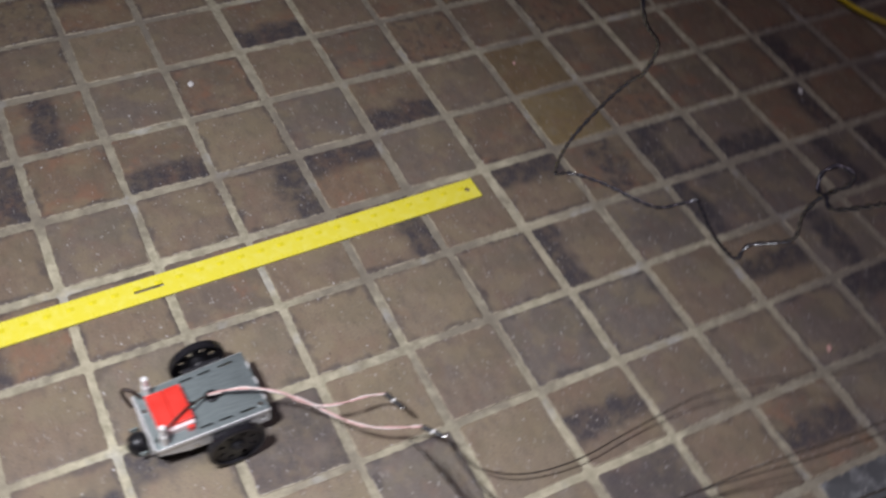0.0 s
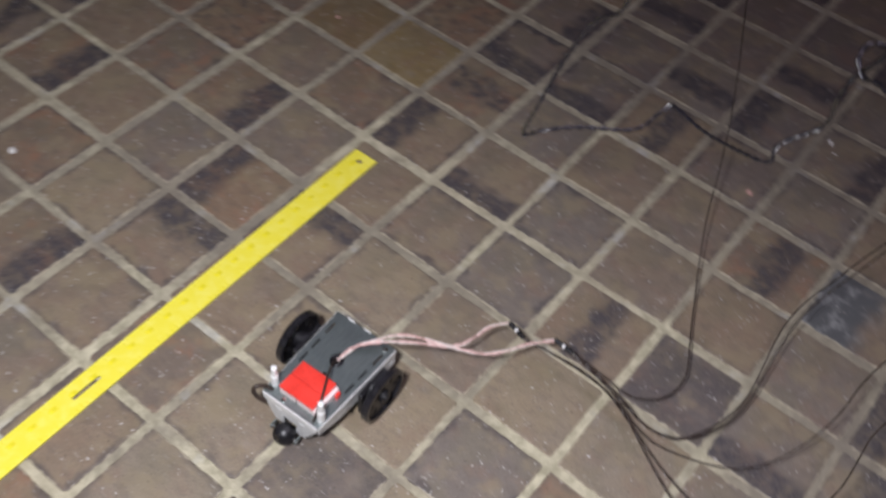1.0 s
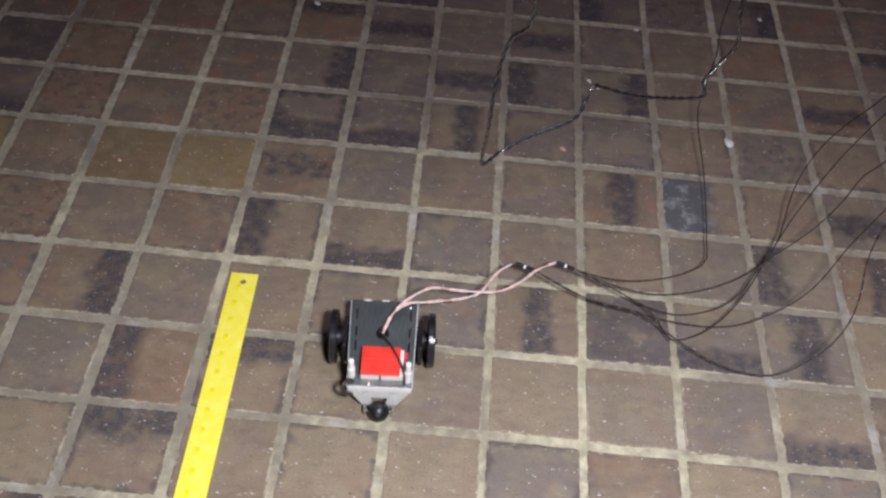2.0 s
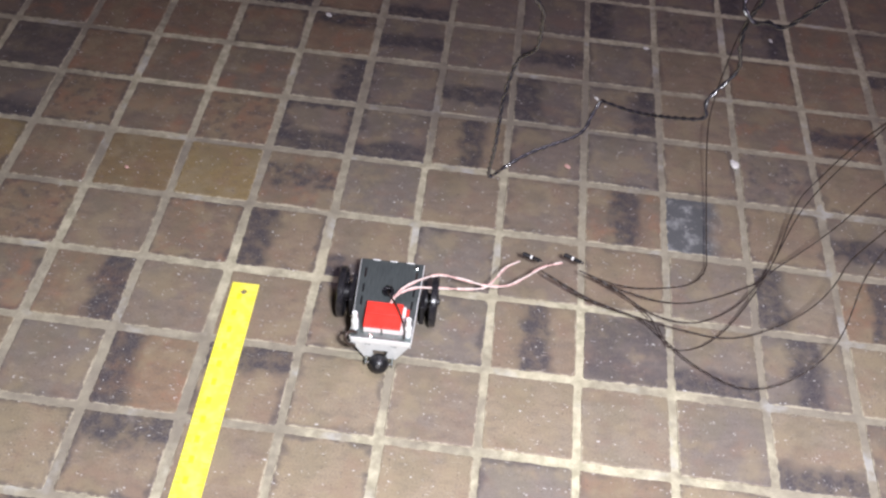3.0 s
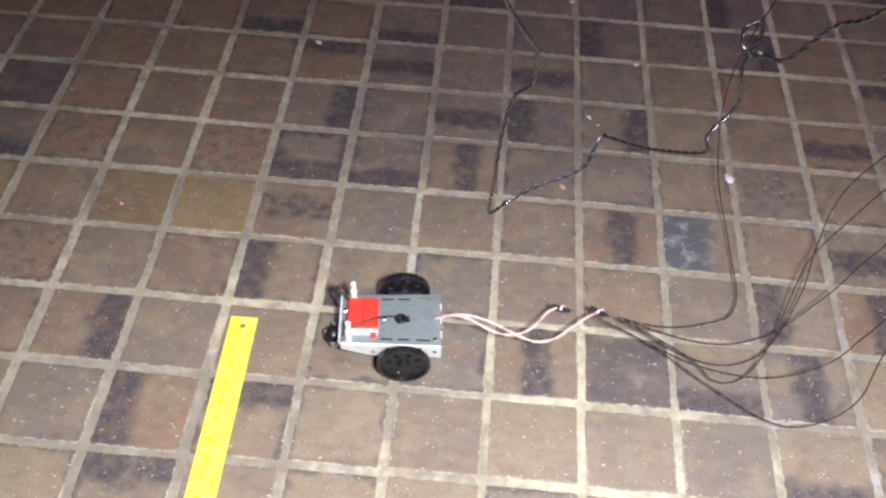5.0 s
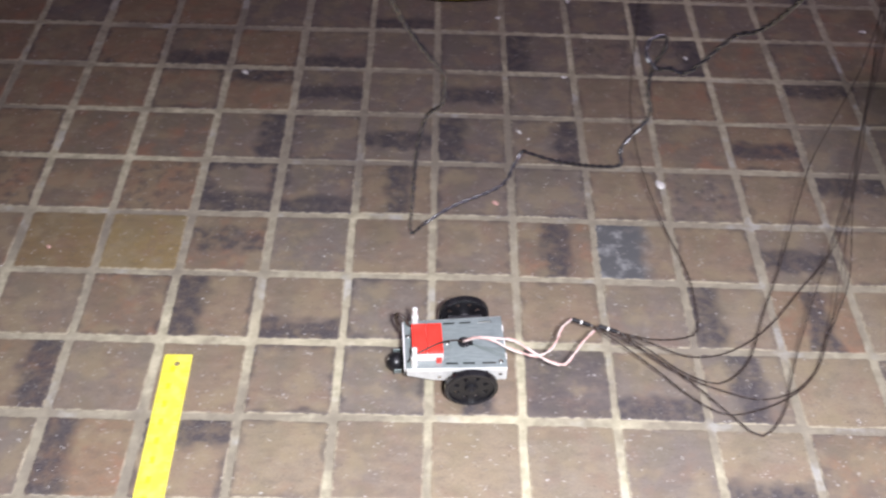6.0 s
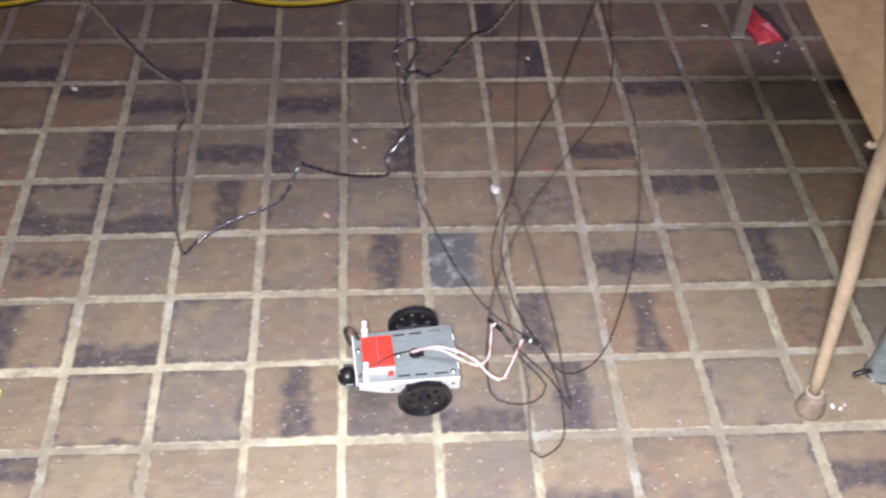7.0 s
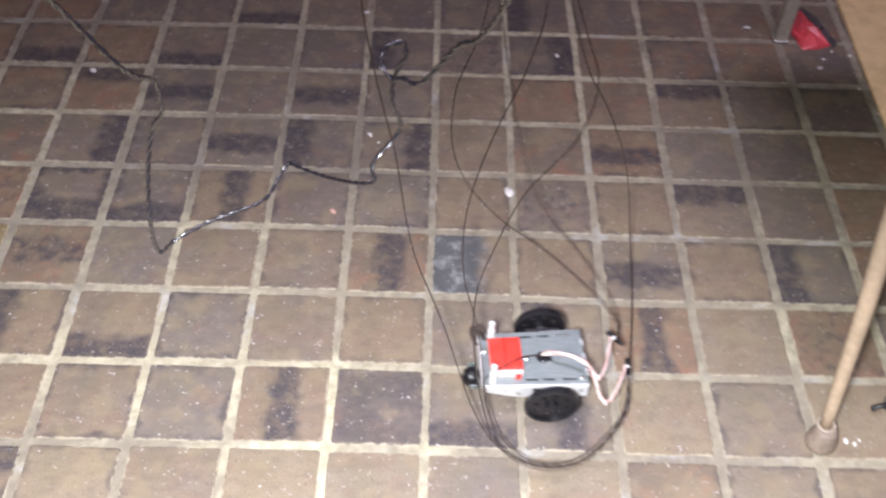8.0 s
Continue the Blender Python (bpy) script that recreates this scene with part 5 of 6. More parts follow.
    lay("wire_5", 2, (.274, -.125, .045), (.303, -.136, .036), (.334, -.144, .027), (.366, -.146, .020), (.398, -.152, .020), (.430, -.161, .020), (.462, -.165, .020), (.495, -.165, .020), (.527, -.161, .025), (.556, -.152, .036), (.584, -.139, .047), (.609, -.120, .057), (.624, -.108, .080), (.634, -.101, .111), (.645, -.097, .141), (.655, -.095, .173), (.664, -.095, .204), (.672, -.096, .236), (.679, -.098, .268), (.684, -.102, .300))
    lay("wire_5", 3.5, (.281, -.078, .045), (.310, -.090, .036), (.341, -.102, .028), (.372, -.108, .020), (.405, -.117, .020), (.437, -.124, .020), (.470, -.130, .020), (.503, -.136, .020), (.536, -.135, .025), (.566, -.127, .036), (.595, -.113, .046), (.621, -.094, .057), (.636, -.081, .080), (.642, -.069, .110), (.655, -.066, .141), (.668, -.067, .172), (.679, -.067, .203), (.689, -.067, .235), (.698, -.069, .267), (.705, -.072, .300))
    lay("wire_5", 4, (.286, -.129, .045), (.316, -.137, .036), (.347, -.145, .028), (.378, -.153, .020), (.409, -.164, .020), (.440, -.175, .020), (.472, -.181, .020), (.505, -.181, .020), (.537, -.177, .025), (.566, -.166, .036), (.593, -.151, .046), (.620, -.135, .057), (.636, -.123, .081), (.645, -.115, .111), (.655, -.107, .142), (.664, -.102, .173), (.674, -.100, .204), (.683, -.099, .236), (.690, -.100, .268), (.697, -.102, .300))
    lay("wire_5", 5.5, (.366, -.113, .045), (.392, -.119, .036), (.418, -.124, .026), (.443, -.133, .020), (.468, -.148, .020), (.494, -.159, .020), (.521, -.166, .020), (.548, -.172, .022), (.571, -.182, .034), (.596, -.187, .046), (.621, -.186, .059), (.631, -.192, .084), (.637, -.196, .111), (.643, -.205, .137), (.648, -.211, .164), (.652, -.217, .191), (.655, -.223, .219), (.656, -.230, .246), (.657, -.238, .273), (.657, -.246, .300))
    lay("wire_5", 6, (.423, -.112, .045), (.467, -.129, .035), (.509, -.152, .025), (.546, -.182, .020), (.578, -.219, .020), (.610, -.249, .020), (.643, -.215, .020), (.661, -.169, .020), (.678, -.125, .028), (.697, -.081, .038), (.717, -.037, .047), (.738, .006, .056), (.754, .045, .077), (.766, .080, .109), (.777, .115, .141), (.789, .150, .173), (.801, .185, .205), (.812, .221, .237), (.821, .257, .269), (.830, .293, .300))
    lay("wire_5", 6.5, (.476, -.112, .045), (.512, -.132, .033), (.545, -.157, .022), (.574, -.187, .023), (.606, -.215, .026), (.614, -.179, .028), (.605, -.139, .039), (.597, -.102, .058), (.598, -.064, .077), (.604, -.025, .095), (.608, -.002, .128), (.612, .012, .168), (.618, .023, .209), (.626, .031, .250), (.637, .032, .292), (.648, .029, .333), (.655, .026, .375), (.658, .021, .417), (.660, .013, .459), (.658, .002, .500))
    lay("wire_5", 7, (.529, -.099, .045), (.552, -.137, .034), (.580, -.169, .022), (.556, -.194, .022), (.515, -.187, .026), (.511, -.142, .028), (.515, -.099, .037), (.523, -.059, .055), (.538, -.020, .073), (.558, .017, .091), (.578, .040, .120), (.599, .047, .160), (.619, .051, .200), (.639, .052, .240), (.653, .057, .283), (.653, .066, .326), (.640, .073, .369), (.625, .075, .411), (.619, .075, .456), (.612, .071, .500))
    lay("wire_5", 7.5, (.597, -.102, .045), (.611, -.137, .024), (.596, -.174, .014), (.557, -.181, .019), (.534, -.146, .025), (.520, -.105, .030), (.504, -.078, .059), (.485, -.053, .089), (.466, -.018, .106), (.449, .018, .123), (.446, .057, .138), (.458, .062, .177), (.471, .059, .218), (.485, .053, .259), (.498, .044, .299), (.510, .033, .339), (.518, .021, .380), (.523, .007, .421), (.524, -.009, .461), (.525, -.027, .500))
    lay("wire_5", 8, (.673, -.098, .045), (.676, -.058, .031), (.668, -.020, .016), (.644, .013, .017), (.614, .043, .023), (.582, .070, .030), (.551, .069, .058), (.522, .070, .089), (.493, .092, .110), (.475, .124, .130), (.470, .138, .162), (.471, .129, .204), (.474, .117, .244), (.481, .102, .283), (.489, .084, .321), (.495, .065, .358), (.498, .044, .395), (.500, .022, .431), (.502, -.001, .466), (.503, -.026, .500))
    lay("wire_6", 0, (.244, -.398, .045), (.270, -.387, .036), (.297, -.377, .027), (.324, -.369, .020), (.353, -.364, .020), (.381, -.360, .020), (.409, -.351, .020), (.437, -.339, .020), (.463, -.331, .031), (.487, -.318, .043), (.508, -.298, .055), (.522, -.285, .077), (.534, -.277, .103), (.543, -.270, .130), (.551, -.262, .158), (.557, -.254, .186), (.561, -.247, .214), (.564, -.241, .243), (.567, -.237, .271), (.570, -.234, .300))
    lay("wire_6", 0.5, (.239, -.313, .045), (.265, -.306, .036), (.292, -.301, .027), (.320, -.297, .020), (.349, -.297, .020), (.377, -.298, .020), (.406, -.293, .020), (.434, -.285, .020), (.460, -.282, .031), (.485, -.273, .043), (.505, -.257, .055), (.520, -.249, .077), (.532, -.246, .103), (.541, -.243, .130), (.550, -.240, .158), (.556, -.237, .186), (.560, -.234, .214), (.564, -.232, .243), (.567, -.232, .271), (.570, -.234, .300))
    lay("wire_6", 1, (.239, -.256, .045), (.268, -.246, .036), (.297, -.237, .028), (.327, -.234, .020), (.358, -.242, .020), (.385, -.258, .020), (.412, -.275, .020), (.439, -.290, .020), (.466, -.305, .025), (.491, -.320, .036), (.518, -.331, .047), (.546, -.328, .060), (.562, -.327, .088), (.576, -.326, .116), (.587, -.323, .145), (.597, -.320, .175), (.603, -.316, .206), (.608, -.313, .237), (.611, -.312, .269), (.615, -.312, .300))
    lay("wire_6", 1.5, (.252, -.186, .045), (.289, -.197, .037), (.327, -.205, .028), (.367, -.203, .020), (.406, -.209, .020), (.440, -.229, .020), (.476, -.247, .020), (.515, -.256, .020), (.554, -.252, .023), (.587, -.233, .034), (.610, -.202, .044), (.626, -.166, .053), (.637, -.132, .068), (.647, -.109, .099), (.662, -.090, .130), (.677, -.072, .163), (.692, -.055, .196), (.706, -.039, .230), (.718, -.023, .264), (.729, -.009, .300))
    lay("wire_6", 2, (.274, -.125, .045), (.306, -.137, .037), (.339, -.147, .028), (.373, -.150, .020), (.407, -.158, .020), (.435, -.180, .020), (.462, -.202, .020), (.493, -.220, .020), (.526, -.232, .023), (.558, -.236, .034), (.589, -.222, .044), (.617, -.202, .054), (.635, -.182, .073), (.640, -.165, .104), (.638, -.148, .135), (.642, -.133, .166), (.652, -.123, .199), (.663, -.117, .232), (.673, -.114, .266), (.682, -.111, .300))
    lay("wire_6", 3.5, (.281, -.078, .045), (.313, -.090, .037), (.346, -.101, .028), (.380, -.107, .020), (.413, -.121, .020), (.436, -.147, .020), (.460, -.174, .020), (.489, -.194, .020), (.521, -.210, .022), (.554, -.211, .033), (.585, -.198, .044), (.611, -.177, .054), (.629, -.154, .072), (.634, -.137, .103), (.639, -.122, .135), (.650, -.111, .167), (.663, -.104, .199), (.676, -.101, .232), (.688, -.099, .266), (.699, -.099, .300))
    lay("wire_6", 4, (.286, -.129, .045), (.317, -.137, .037), (.348, -.146, .028), (.379, -.155, .020), (.409, -.171, .020), (.433, -.194, .020), (.462, -.211, .020), (.493, -.224, .020), (.524, -.234, .023), (.555, -.238, .034), (.587, -.235, .045), (.615, -.222, .056), (.633, -.210, .079), (.641, -.199, .109), (.646, -.186, .140), (.649, -.174, .171), (.658, -.168, .203), (.667, -.164, .235), (.675, -.162, .267), (.682, -.161, .300))
    lay("wire_6", 5.5, (.366, -.113, .045), (.394, -.120, .036), (.422, -.127, .028), (.448, -.139, .020), (.470, -.159, .020), (.493, -.178, .020), (.516, -.197, .020), (.538, -.218, .020), (.556, -.240, .027), (.577, -.258, .038), (.604, -.257, .050), (.628, -.250, .065), (.636, -.248, .094), (.636, -.241, .123), (.638, -.236, .152), (.643, -.234, .182), (.648, -.235, .211), (.652, -.238, .241), (.655, -.242, .270), (.657, -.246, .300))
    lay("wire_6", 6, (.423, -.112, .045), (.462, -.136, .035), (.500, -.163, .025), (.534, -.194, .020), (.573, -.220, .020), (.619, -.211, .020), (.661, -.189, .020), (.694, -.156, .020), (.715, -.115, .028), (.732, -.072, .038), (.747, -.028, .047), (.762, .016, .056), (.772, .056, .077), (.777, .090, .108), (.782, .125, .140), (.791, .159, .172), (.801, .192, .204), (.811, .226, .236), (.820, .259, .268), (.830, .293, .300))
    lay("wire_6", 6.5, (.476, -.112, .045), (.504, -.140, .033), (.533, -.167, .020), (.525, -.199, .023), (.553, -.196, .026), (.579, -.164, .029), (.592, -.127, .040), (.599, -.091, .060), (.606, -.055, .079), (.614, -.019, .098), (.615, -.005, .137), (.617, .005, .177), (.623, .010, .218), (.629, .012, .259), (.635, .011, .300), (.641, .006, .341), (.646, -.003, .381), (.649, -.013, .421), (.647, -.025, .461), (.642, -.039, .500))
    lay("wire_6", 7, (.529, -.099, .045), (.557, -.131, .033), (.587, -.161, .022), (.603, -.201, .022), (.605, -.206, .025), (.602, -.162, .028), (.600, -.120, .036), (.593, -.081, .055), (.584, -.043, .074), (.575, -.004, .093), (.561, .019, .123), (.549, .031, .161), (.561, .041, .202), (.575, .047, .243), (.590, .049, .284), (.601, .051, .327), (.610, .052, .370), (.615, .050, .413), (.616, .046, .457), (.615, .038, .500))
    lay("wire_6", 7.5, (.597, -.102, .045), (.608, -.143, .026), (.613, -.185, .013), (.596, -.225, .017), (.557, -.234, .022), (.541, -.192, .027), (.529, -.152, .043), (.513, -.121, .072), (.492, -.089, .096), (.476, -.049, .111), (.468, -.007, .126), (.465, .036, .141), (.464, .049, .185), (.466, .058, .229), (.471, .064, .275), (.477, .066, .320), (.480, .066, .366), (.480, .062, .411), (.480, .054, .456), (.480, .041, .500))
    lay("wire_6", 8, (.673, -.098, .045), (.679, -.059, .030), (.679, -.020, .016), (.665, .018, .017), (.644, .053, .024), (.620, .086, .031), (.595, .093, .064), (.575, .109, .095), (.565, .143, .117), (.556, .178, .137), (.548, .172, .176), (.542, .159, .215), (.535, .144, .254), (.529, .127, .292), (.524, .109, .329), (.519, .088, .365), (.514, .066, .400), (.510, .043, .434), (.507, .018, .468), (.503, -.008, .500))


lay_all()


def line_at(name, t):
    """The wire's points at time t, between the two laid lines."""
    rows = LAID[name]
    for (t0, a), (t1, b) in zip(rows, rows[1:]):
        if t <= t1:
            u = min(1, max(0, (t - t0) / (t1 - t0)))
            return [p.lerp(q, u) for p, q in zip(a, b)]
    return rows[-1][1]


def links(points, count, length):
    """Ends of count equal links along a smooth line, long wires carried on straight past their end."""
    dense = spline(points, 8)
    run = sum((b - a).length for a, b in zip(dense, dense[1:]))
    far = dense[-1] + (dense[-1] - dense[-4]).normalized() * 2.0
    # a short lead keeps both its ends: where it sags less its links slide into one another
    out = even(dense + [far], (min(run, length) if length < 0.5 else length) / count)
    return out[: count + 1]


def link_mesh(name, length, r, mats, pair):
    bm = bmesh.new()
    for s in ((-1, 1) if pair else (0,)):
        first = len(bm.faces)
        turned(bm, [(r * 0.35, -0.6 * r), (r, 0.0), (r, length), (r * 0.35, length + 0.6 * r)], pose(s * r * 0.95, 0, 0), 7 if pair else 6)
        bm.faces.ensure_lookup_table()
        if s == 1:
            for f in bm.faces[first:]:
                f.material_index = 1
    bmesh.ops.recalc_face_normals(bm, faces=bm.faces)
    for f in bm.faces:
        f.smooth = True
    mesh = bpy.data.meshes.new(name)
    bm.to_mesh(mesh)
    bm.free()
    for mat in mats:
        mesh.materials.append(mat)
    return mesh


LEAD = {"lead_near": 0.206, "lead_far": 0.258}
TETHER = []
for name, count, length, r, mats, label, kind_name in (
    ("lead_near", 20, LEAD["lead_near"], 0.00092, (WIRE_WHITE, WIRE_RED), "pink and white twin lead from the robot's deck", "twin_lead"),
    ("lead_far", 24, LEAD["lead_far"], 0.00092, (WIRE_WHITE, WIRE_RED), "pink and white twin lead from the robot's deck", "twin_lead"),
    *((f"wire_{k}", 70, 1.05, 0.00088, (WIRE_BLACK,), "thin black tether wire trailing from the robot's plugs", "tether_wire") for k in range(1, 7)),
):
    whole = thing(kind_name, label, "wire", "tether wires")
    mesh = link_mesh("link", length / count, r, mats, len(mats) == 2)
    pieces = []
    for k in range(count):
        piece = new("link", mesh)
        piece.parent = whole
        pieces.append(piece)
    TETHER.append((name, count, length, pieces))


def build_plug():
    plug = thing("inline_plug", "black in-line plug with white band and bright tip", "plug", "plugs on the tether")
    for name, mat, label, prof in (
        ("barrel", BLACK_PLASTIC, "black plug barrel", [(0.0012, -0.013), (0.0028, -0.012), (0.0028, -0.003), (0.0022, -0.002)]),
        ("band", NYLON, "white band", [(0.0022, -0.002), (0.0024, -0.0017), (0.0024, 0.0004), (0.0022, 0.0008)]),
        ("sleeve", BLACK_PLASTIC, "black sleeve", [(0.0022, 0.0008), (0.0026, 0.0014), (0.0026, 0.010), (0.002, 0.0105)]),
        ("tip", STEEL, "bright metal tip", [(0.0014, 0.0105), (0.0016, 0.011), (0.0016, 0.0135), (0.001, 0.0145)]),
    ):
        bm = bmesh.new()
        turned(bm, prof, pose(0, 0, 0), 14)
        part(name, bm, mat, plug, label, smooth=False)
    return plug


PLUGS = {"plug_near": build_plug()}
PLUGS["plug_far"] = copy_thing(PLUGS["plug_near"], Matrix())

# ---- floor: grout bed and separate clay pavers ----
PITCH, TILE = 0.112, 0.1028
bm = bmesh.new()
box(bm, X0, X1, Y0, Y1, -0.06, -0.0016)
floor = part("floor", bm, GROUT)
tagged(floor, "square brown clay pavers with wide sandy grout joints", "floor", kind="structure")


def paver_mesh(seed):
    """One paver with rounded, slightly worn corners and a softened top edge."""
    rng = random.Random(seed)
    outline = []
    h = TILE / 2
    for cx, cy, a0 in ((1, 1, 0), (-1, 1, 90), (-1, -1, 180), (1, -1, 270)):
        r = rng.uniform(0.0025, 0.0075)
        for k in range(4):
            a = math.radians(a0 + 30 * k)
            outline.append(((h - r) * cx + r * math.cos(a), (h - r) * cy + r * math.sin(a)))
        nx, ny = {(1, 1): (0, 1), (-1, 1): (-1, 0), (-1, -1): (0, -1), (1, -1): (1, 0)}[(cx, cy)]
        for f in (0.8, 0.48, 0.16, -0.16, -0.48, -0.8):
            j = rng.uniform(-0.0009, 0.0006)
            sx, sy = (-ny, nx)
            outline.append((nx * (h + j) - sx * f * (h - 0.014), ny * (h + j) - sy * f * (h - 0.014)))
    verts, faces = [], []
    for inset, z in ((0.0, -0.012), (0.0, -0.0014), (0.0006, -0.0004), (0.0024, 0.0)):
        for x, y in outline:
            k = 1 - inset / h
            verts.append((x * k, y * k, z))
    n = len(outline)
    for ring in range(3):
        for k in range(n):
            faces.append((ring * n + k, ring * n + (k + 1) % n, (ring + 1) * n + (k + 1) % n, (ring + 1) * n + k))
    faces.append(tuple(range(3 * n, 4 * n)))
    return verts, faces


# flash marks and body tones by row, from far to near; columns from -5 to 9
ROWS = {5: "......b...l....", 4: "...b.b..lsr....", 3: "....th.h....t..", 2: "d...r.hlr..h...", 1: "bs.sebm...s.t..", 0: "....p...mg.h.l.", -1: ".s..lb....lm.s.",
        -2: "..r....mdbm....", -3: "r..lt.....b..h.", -4: "...t...........", -5: "..r...d........"}
BODY = {5: "okookkkkkkkkooo", 4: "oooookkkkkkoook", 3: "oooookkk..oo.kk", 2: "koookk.k..oo.ko", 1: "koookk.k..k..ko", 0: "yoyyo...o.....o", -1: "oo.o......wowo.",
        -2: ".oo.....k..wwww", -3: "o..o.w.ww.wow.w", -4: ".ow..ww.ow.w.ow", -5: "w.o.ow.w.ow.w.o"}
shapes = [paver_mesh(40 + k) for k in range(6)]
meshes = {}
rng = random.Random(11)


def paver_data(code, body, shape):
    if (code, body, shape) not in meshes:
        mesh = bpy.data.meshes.new("paver")
        mesh.from_pydata(shapes[shape][0], [], shapes[shape][1])
        mesh.materials.append(paver_material(code, body))
        meshes[(code, body, shape)] = mesh
    return meshes[(code, body, shape)]


far_verts, far_faces = [], []
for j in range(-23, 28):
    for i in range(-23, 26):
        x = (i + 0.5) * PITCH + 0.0022 * math.cos((i - 0.2) * 0.55) + rng.uniform(-0.0012, 0.0012)
        y = (j + 0.5) * PITCH + 0.0038 * math.exp(-(((i - 2) / 2.6) ** 2)) - 0.0012 + rng.uniform(-0.0012, 0.0012)
        turn, lift, shape = rng.uniform(-0.6, 0.6), rng.uniform(-0.0007, 0.0005), rng.randrange(6)
        code, body = rng.choice("......lrtbmhs."), rng.choice("..oow")
        if -7 <= i <= 11 and -8 <= j <= 7:
            if j in ROWS and -5 <= i <= 9:
                code, body = ROWS[j][i + 5], BODY[j][i + 5]
            ob = new("paver", paver_data(code, body, shape))
            ob.parent = floor
            ob.matrix_local = pose(x, y, lift, rng.uniform(-0.35, 0.35), rng.uniform(-0.35, 0.35), turn)
        elif X0 + 0.06 < x < X1 - 0.06 and Y0 + 0.06 < y < Y1 - 0.06:
            m, base = pose(x, y, lift, 0, 0, turn), len(far_verts)
            far_verts += [tuple(m @ Vector(v)) for v in shapes[shape][0]]
            far_faces += [tuple(base + k for k in f) for f in shapes[shape][1]]
mesh = bpy.data.meshes.new("far_pavers")
mesh.from_pydata(far_verts, [], far_faces)
mesh.materials.append(simple("paver_far", rgb(0.16, 0.125, 0.1), 0.5, 0.0, 60, 0.3))
far = new("far_pavers", mesh)
far.parent = floor
tagged(far, "rows of brown pavers further off", kind="stuff")


# ---- what moves ----
DRIVE = [(0.0, 0.117, -0.562, 93.0), (0.5, 0.1145, -0.4795, 92.6), (1.0, 0.1115, -0.4025, 92.8), (1.5, 0.105, -0.321, 93.2), (2.0, 0.1, -0.238, 93.5), (2.2, 0.0998, -0.209, 93.5), (2.5, 0.0985, -0.1625, 92.8), (2.7, 0.0982, -0.1545, 92.0),
         (3.3, 0.098, -0.1545, 90.3), (3.5, 0.098, -0.1545, 85.5), (3.6, 0.0985, -0.153, 69.0), (3.7, 0.099, -0.152, 52.0), (3.8, 0.1, -0.152, 35.0), (3.9, 0.1005, -0.1535, 20.0), (4.0, 0.1015, -0.1555, 8.8), (4.2, 0.1055, -0.156, 6.5),
         (4.7, 0.108, -0.1555, 5.8), (5.0, 0.118, -0.1535, 5.3), (5.3, 0.16, -0.149, 5.0), (5.5, 0.1905, -0.1475, 5.0), (6.0, 0.27, -0.143, 4.4), (6.5, 0.3495, -0.139, 4.2), (7.0, 0.429, -0.134, 4.6), (7.5, 0.5105, -0.1285, 4.5), (8.0, 0.5865, -0.1235, 4.5)]
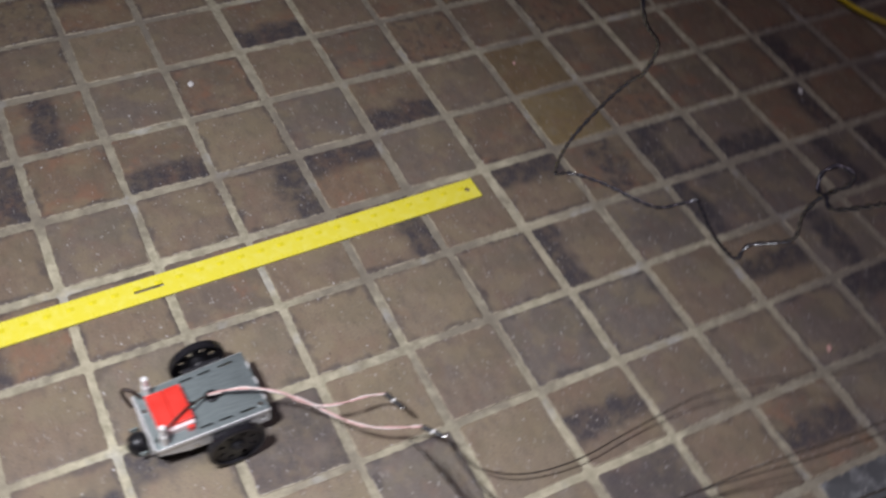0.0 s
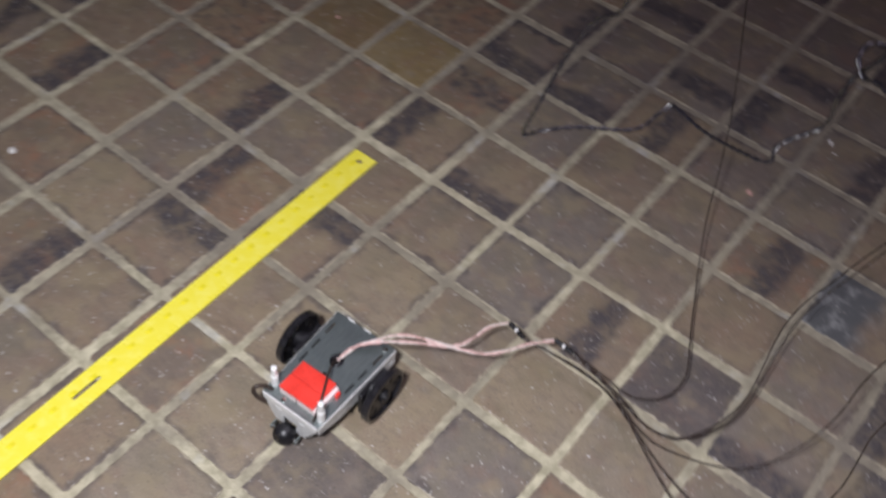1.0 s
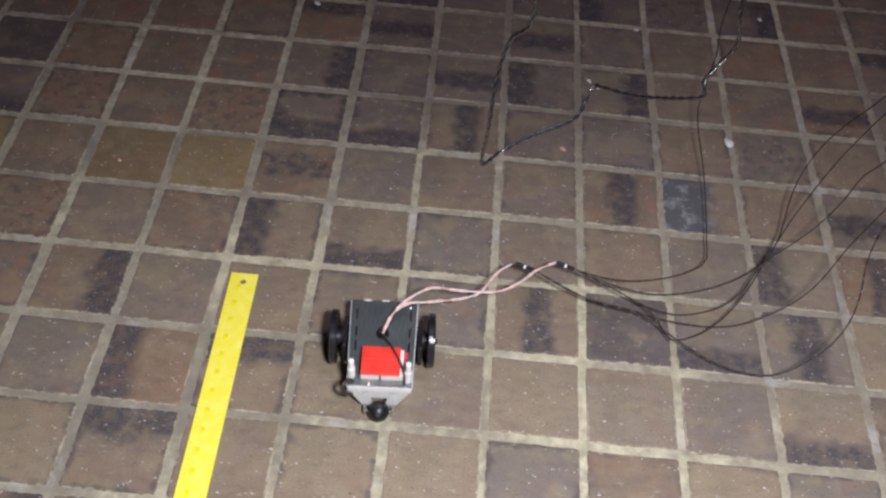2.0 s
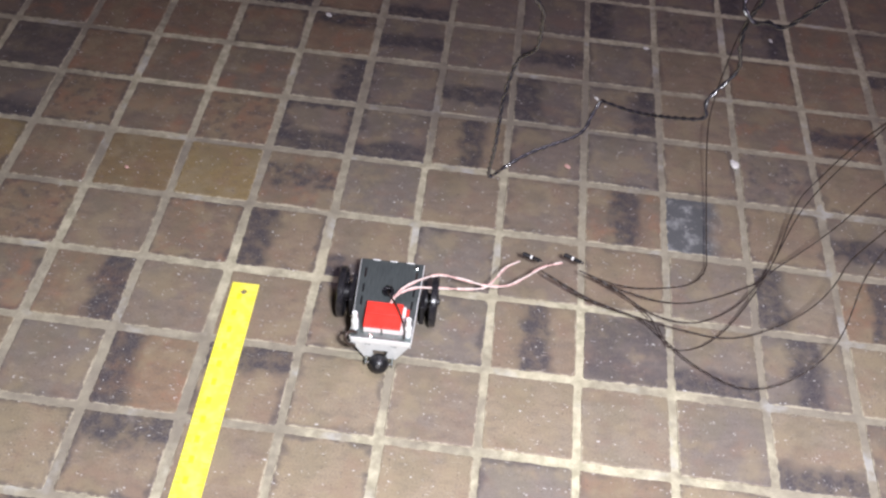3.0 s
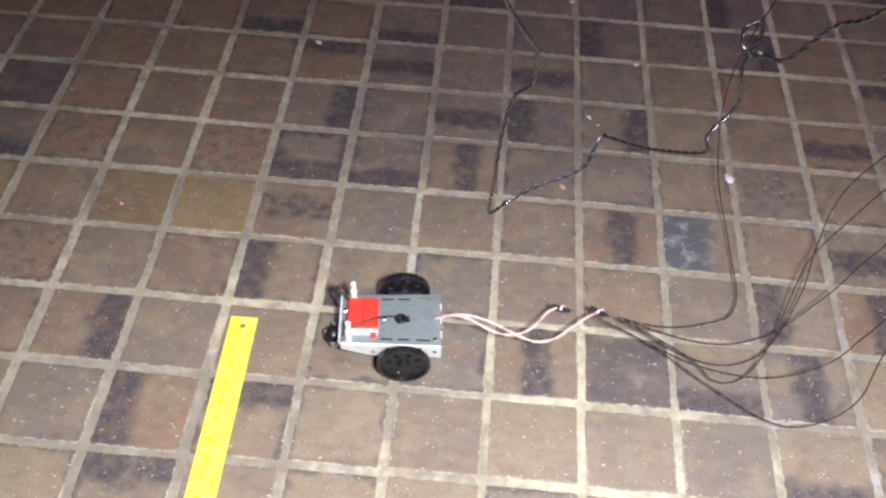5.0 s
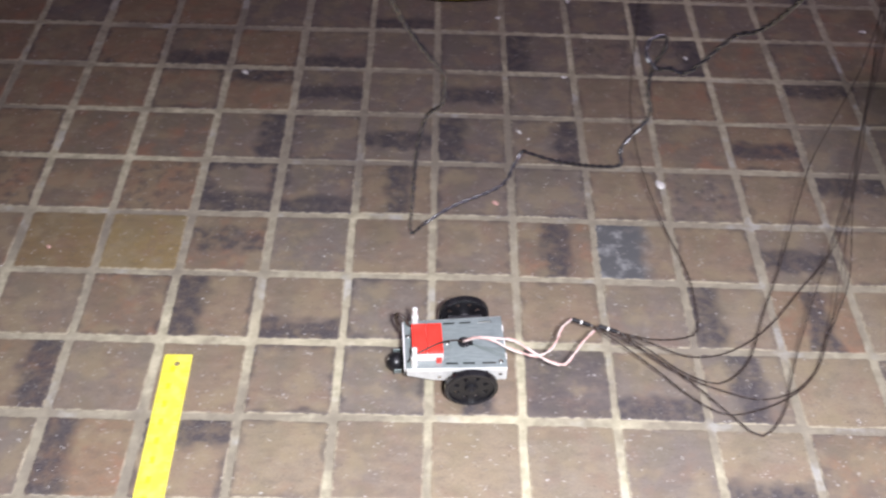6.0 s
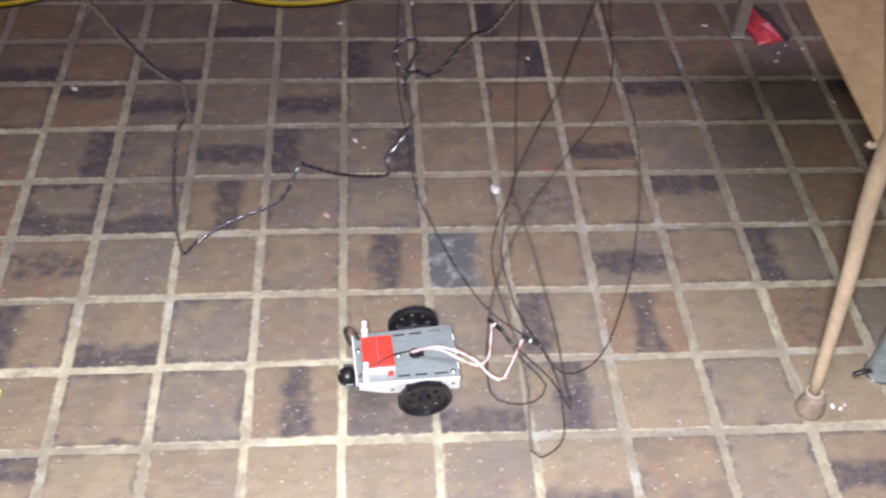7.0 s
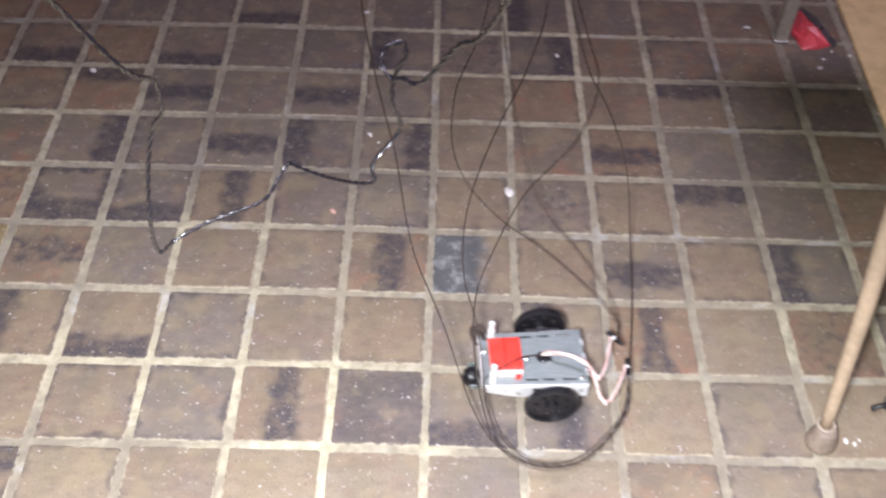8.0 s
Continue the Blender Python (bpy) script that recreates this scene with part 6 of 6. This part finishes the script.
SWAY = [(0, -0.0708, -0.0111, -0.0231, -5.88, 12.08, 13.49),
        (0.5, -0.0396, -0.0237, -0.0042, 0.22, 8.73, 11.4),
        (1, -0.0273, -0.031, -0.0069, -0.53, 11.16, 16.1),
        (1.5, -0.0208, -0.0284, -0.0051, -1.74, 2.96, 6.47),
        (2, -0.0148, -0.0142, 0.0074, -0.4, -0.06, 2.75),
        (3.5, -0.0014, 0.0131, -0.0112, 0.97, -0.1, 3.27),
        (4, 0.0005, -0.0017, -0.0065, -0.5, -0.38, 2.37),
        (5.5, -0.0014, -0.0032, -0.0001, 0.39, -0.06, 0.6),
        (6.5, -0.0083, 0.0003, 0.0022, -0.3, 1.54, -0.35),
        (7, -0.0075, -0.0134, 0.0203, -1.26, 2.47, 1.42),
        (7.5, 0.0016, -0.0214, 0.0289, -0.84, 4.12, 2.88),
        (8, 0.0006, -0.0214, 0.0289, -0.84, 4.12, 2.88)]


def drive_at(t):
    for a, b in zip(DRIVE, DRIVE[1:]):
        if t <= b[0]:
            u = (t - a[0]) / (b[0] - a[0])
            return [p + (q - p) * u for p, q in zip(a[1:], b[1:])]
    return list(DRIVE[-1][1:])


def motions():
    walk(robot, [(t, pose(x, y, 0.0006, 0, 0, a)) for t, x, y, a in DRIVE])
    # each wheel rolls as far as its own track runs
    stops = sorted({round(0.2 * k, 3) for k in range(41)} | {3.5, 3.7, 3.9})
    for side, wheel in wheels.items():
        spin, rows, last = 0.0, [], None
        for t in stops:
            x, y, a = drive_at(t)
            if last:
                mid = radians((a + last[2]) / 2)
                ahead = (x - last[0]) * math.cos(mid) + (y - last[1]) * math.sin(mid)
                spin += math.degrees((ahead - side * 0.0558 * radians(a - last[2])) / R_WHEEL)
            last = (x, y, a)
            rows.append((t, pose(0, side * 0.0558, R_WHEEL, 0, spin, 0)))
        walk(wheel, rows)
    # the cord swings about its lowest bend
    bend = Vector((0.204, -0.203, 0.298))
    walk(cord, [(t, pose(bend.x + x, bend.y + y, bend.z + z, rx, ry, rz) @ Matrix.Translation(-bend)) for t, x, y, z, rx, ry, rz in SWAY])
    for name, plug in PLUGS.items():
        rows = []
        for t, (a, b) in LAID[name]:
            rows.append((t, Matrix.Translation((a + b) / 2) @ (b - a).to_track_quat("Z", "Y").to_matrix().to_4x4()))
        walk(plug, rows)
    times = sorted({round(0.25 * k, 3) for k in range(33)})
    for name, count, length, pieces in TETHER:
        tracks = [[] for _ in pieces]
        for t in times:
            ends = links(line_at(name, t), count, length)
            for k, track in enumerate(tracks):
                a, b = ends[k], ends[k + 1]
                track.append((t, Matrix.Translation(a) @ (b - a).to_track_quat("Z", "Y").to_matrix().to_4x4() @ pose(0, 0, 0, 0, 0, 55 * k)))
        for piece, track in zip(pieces, tracks):
            walk(piece, track)


motions()
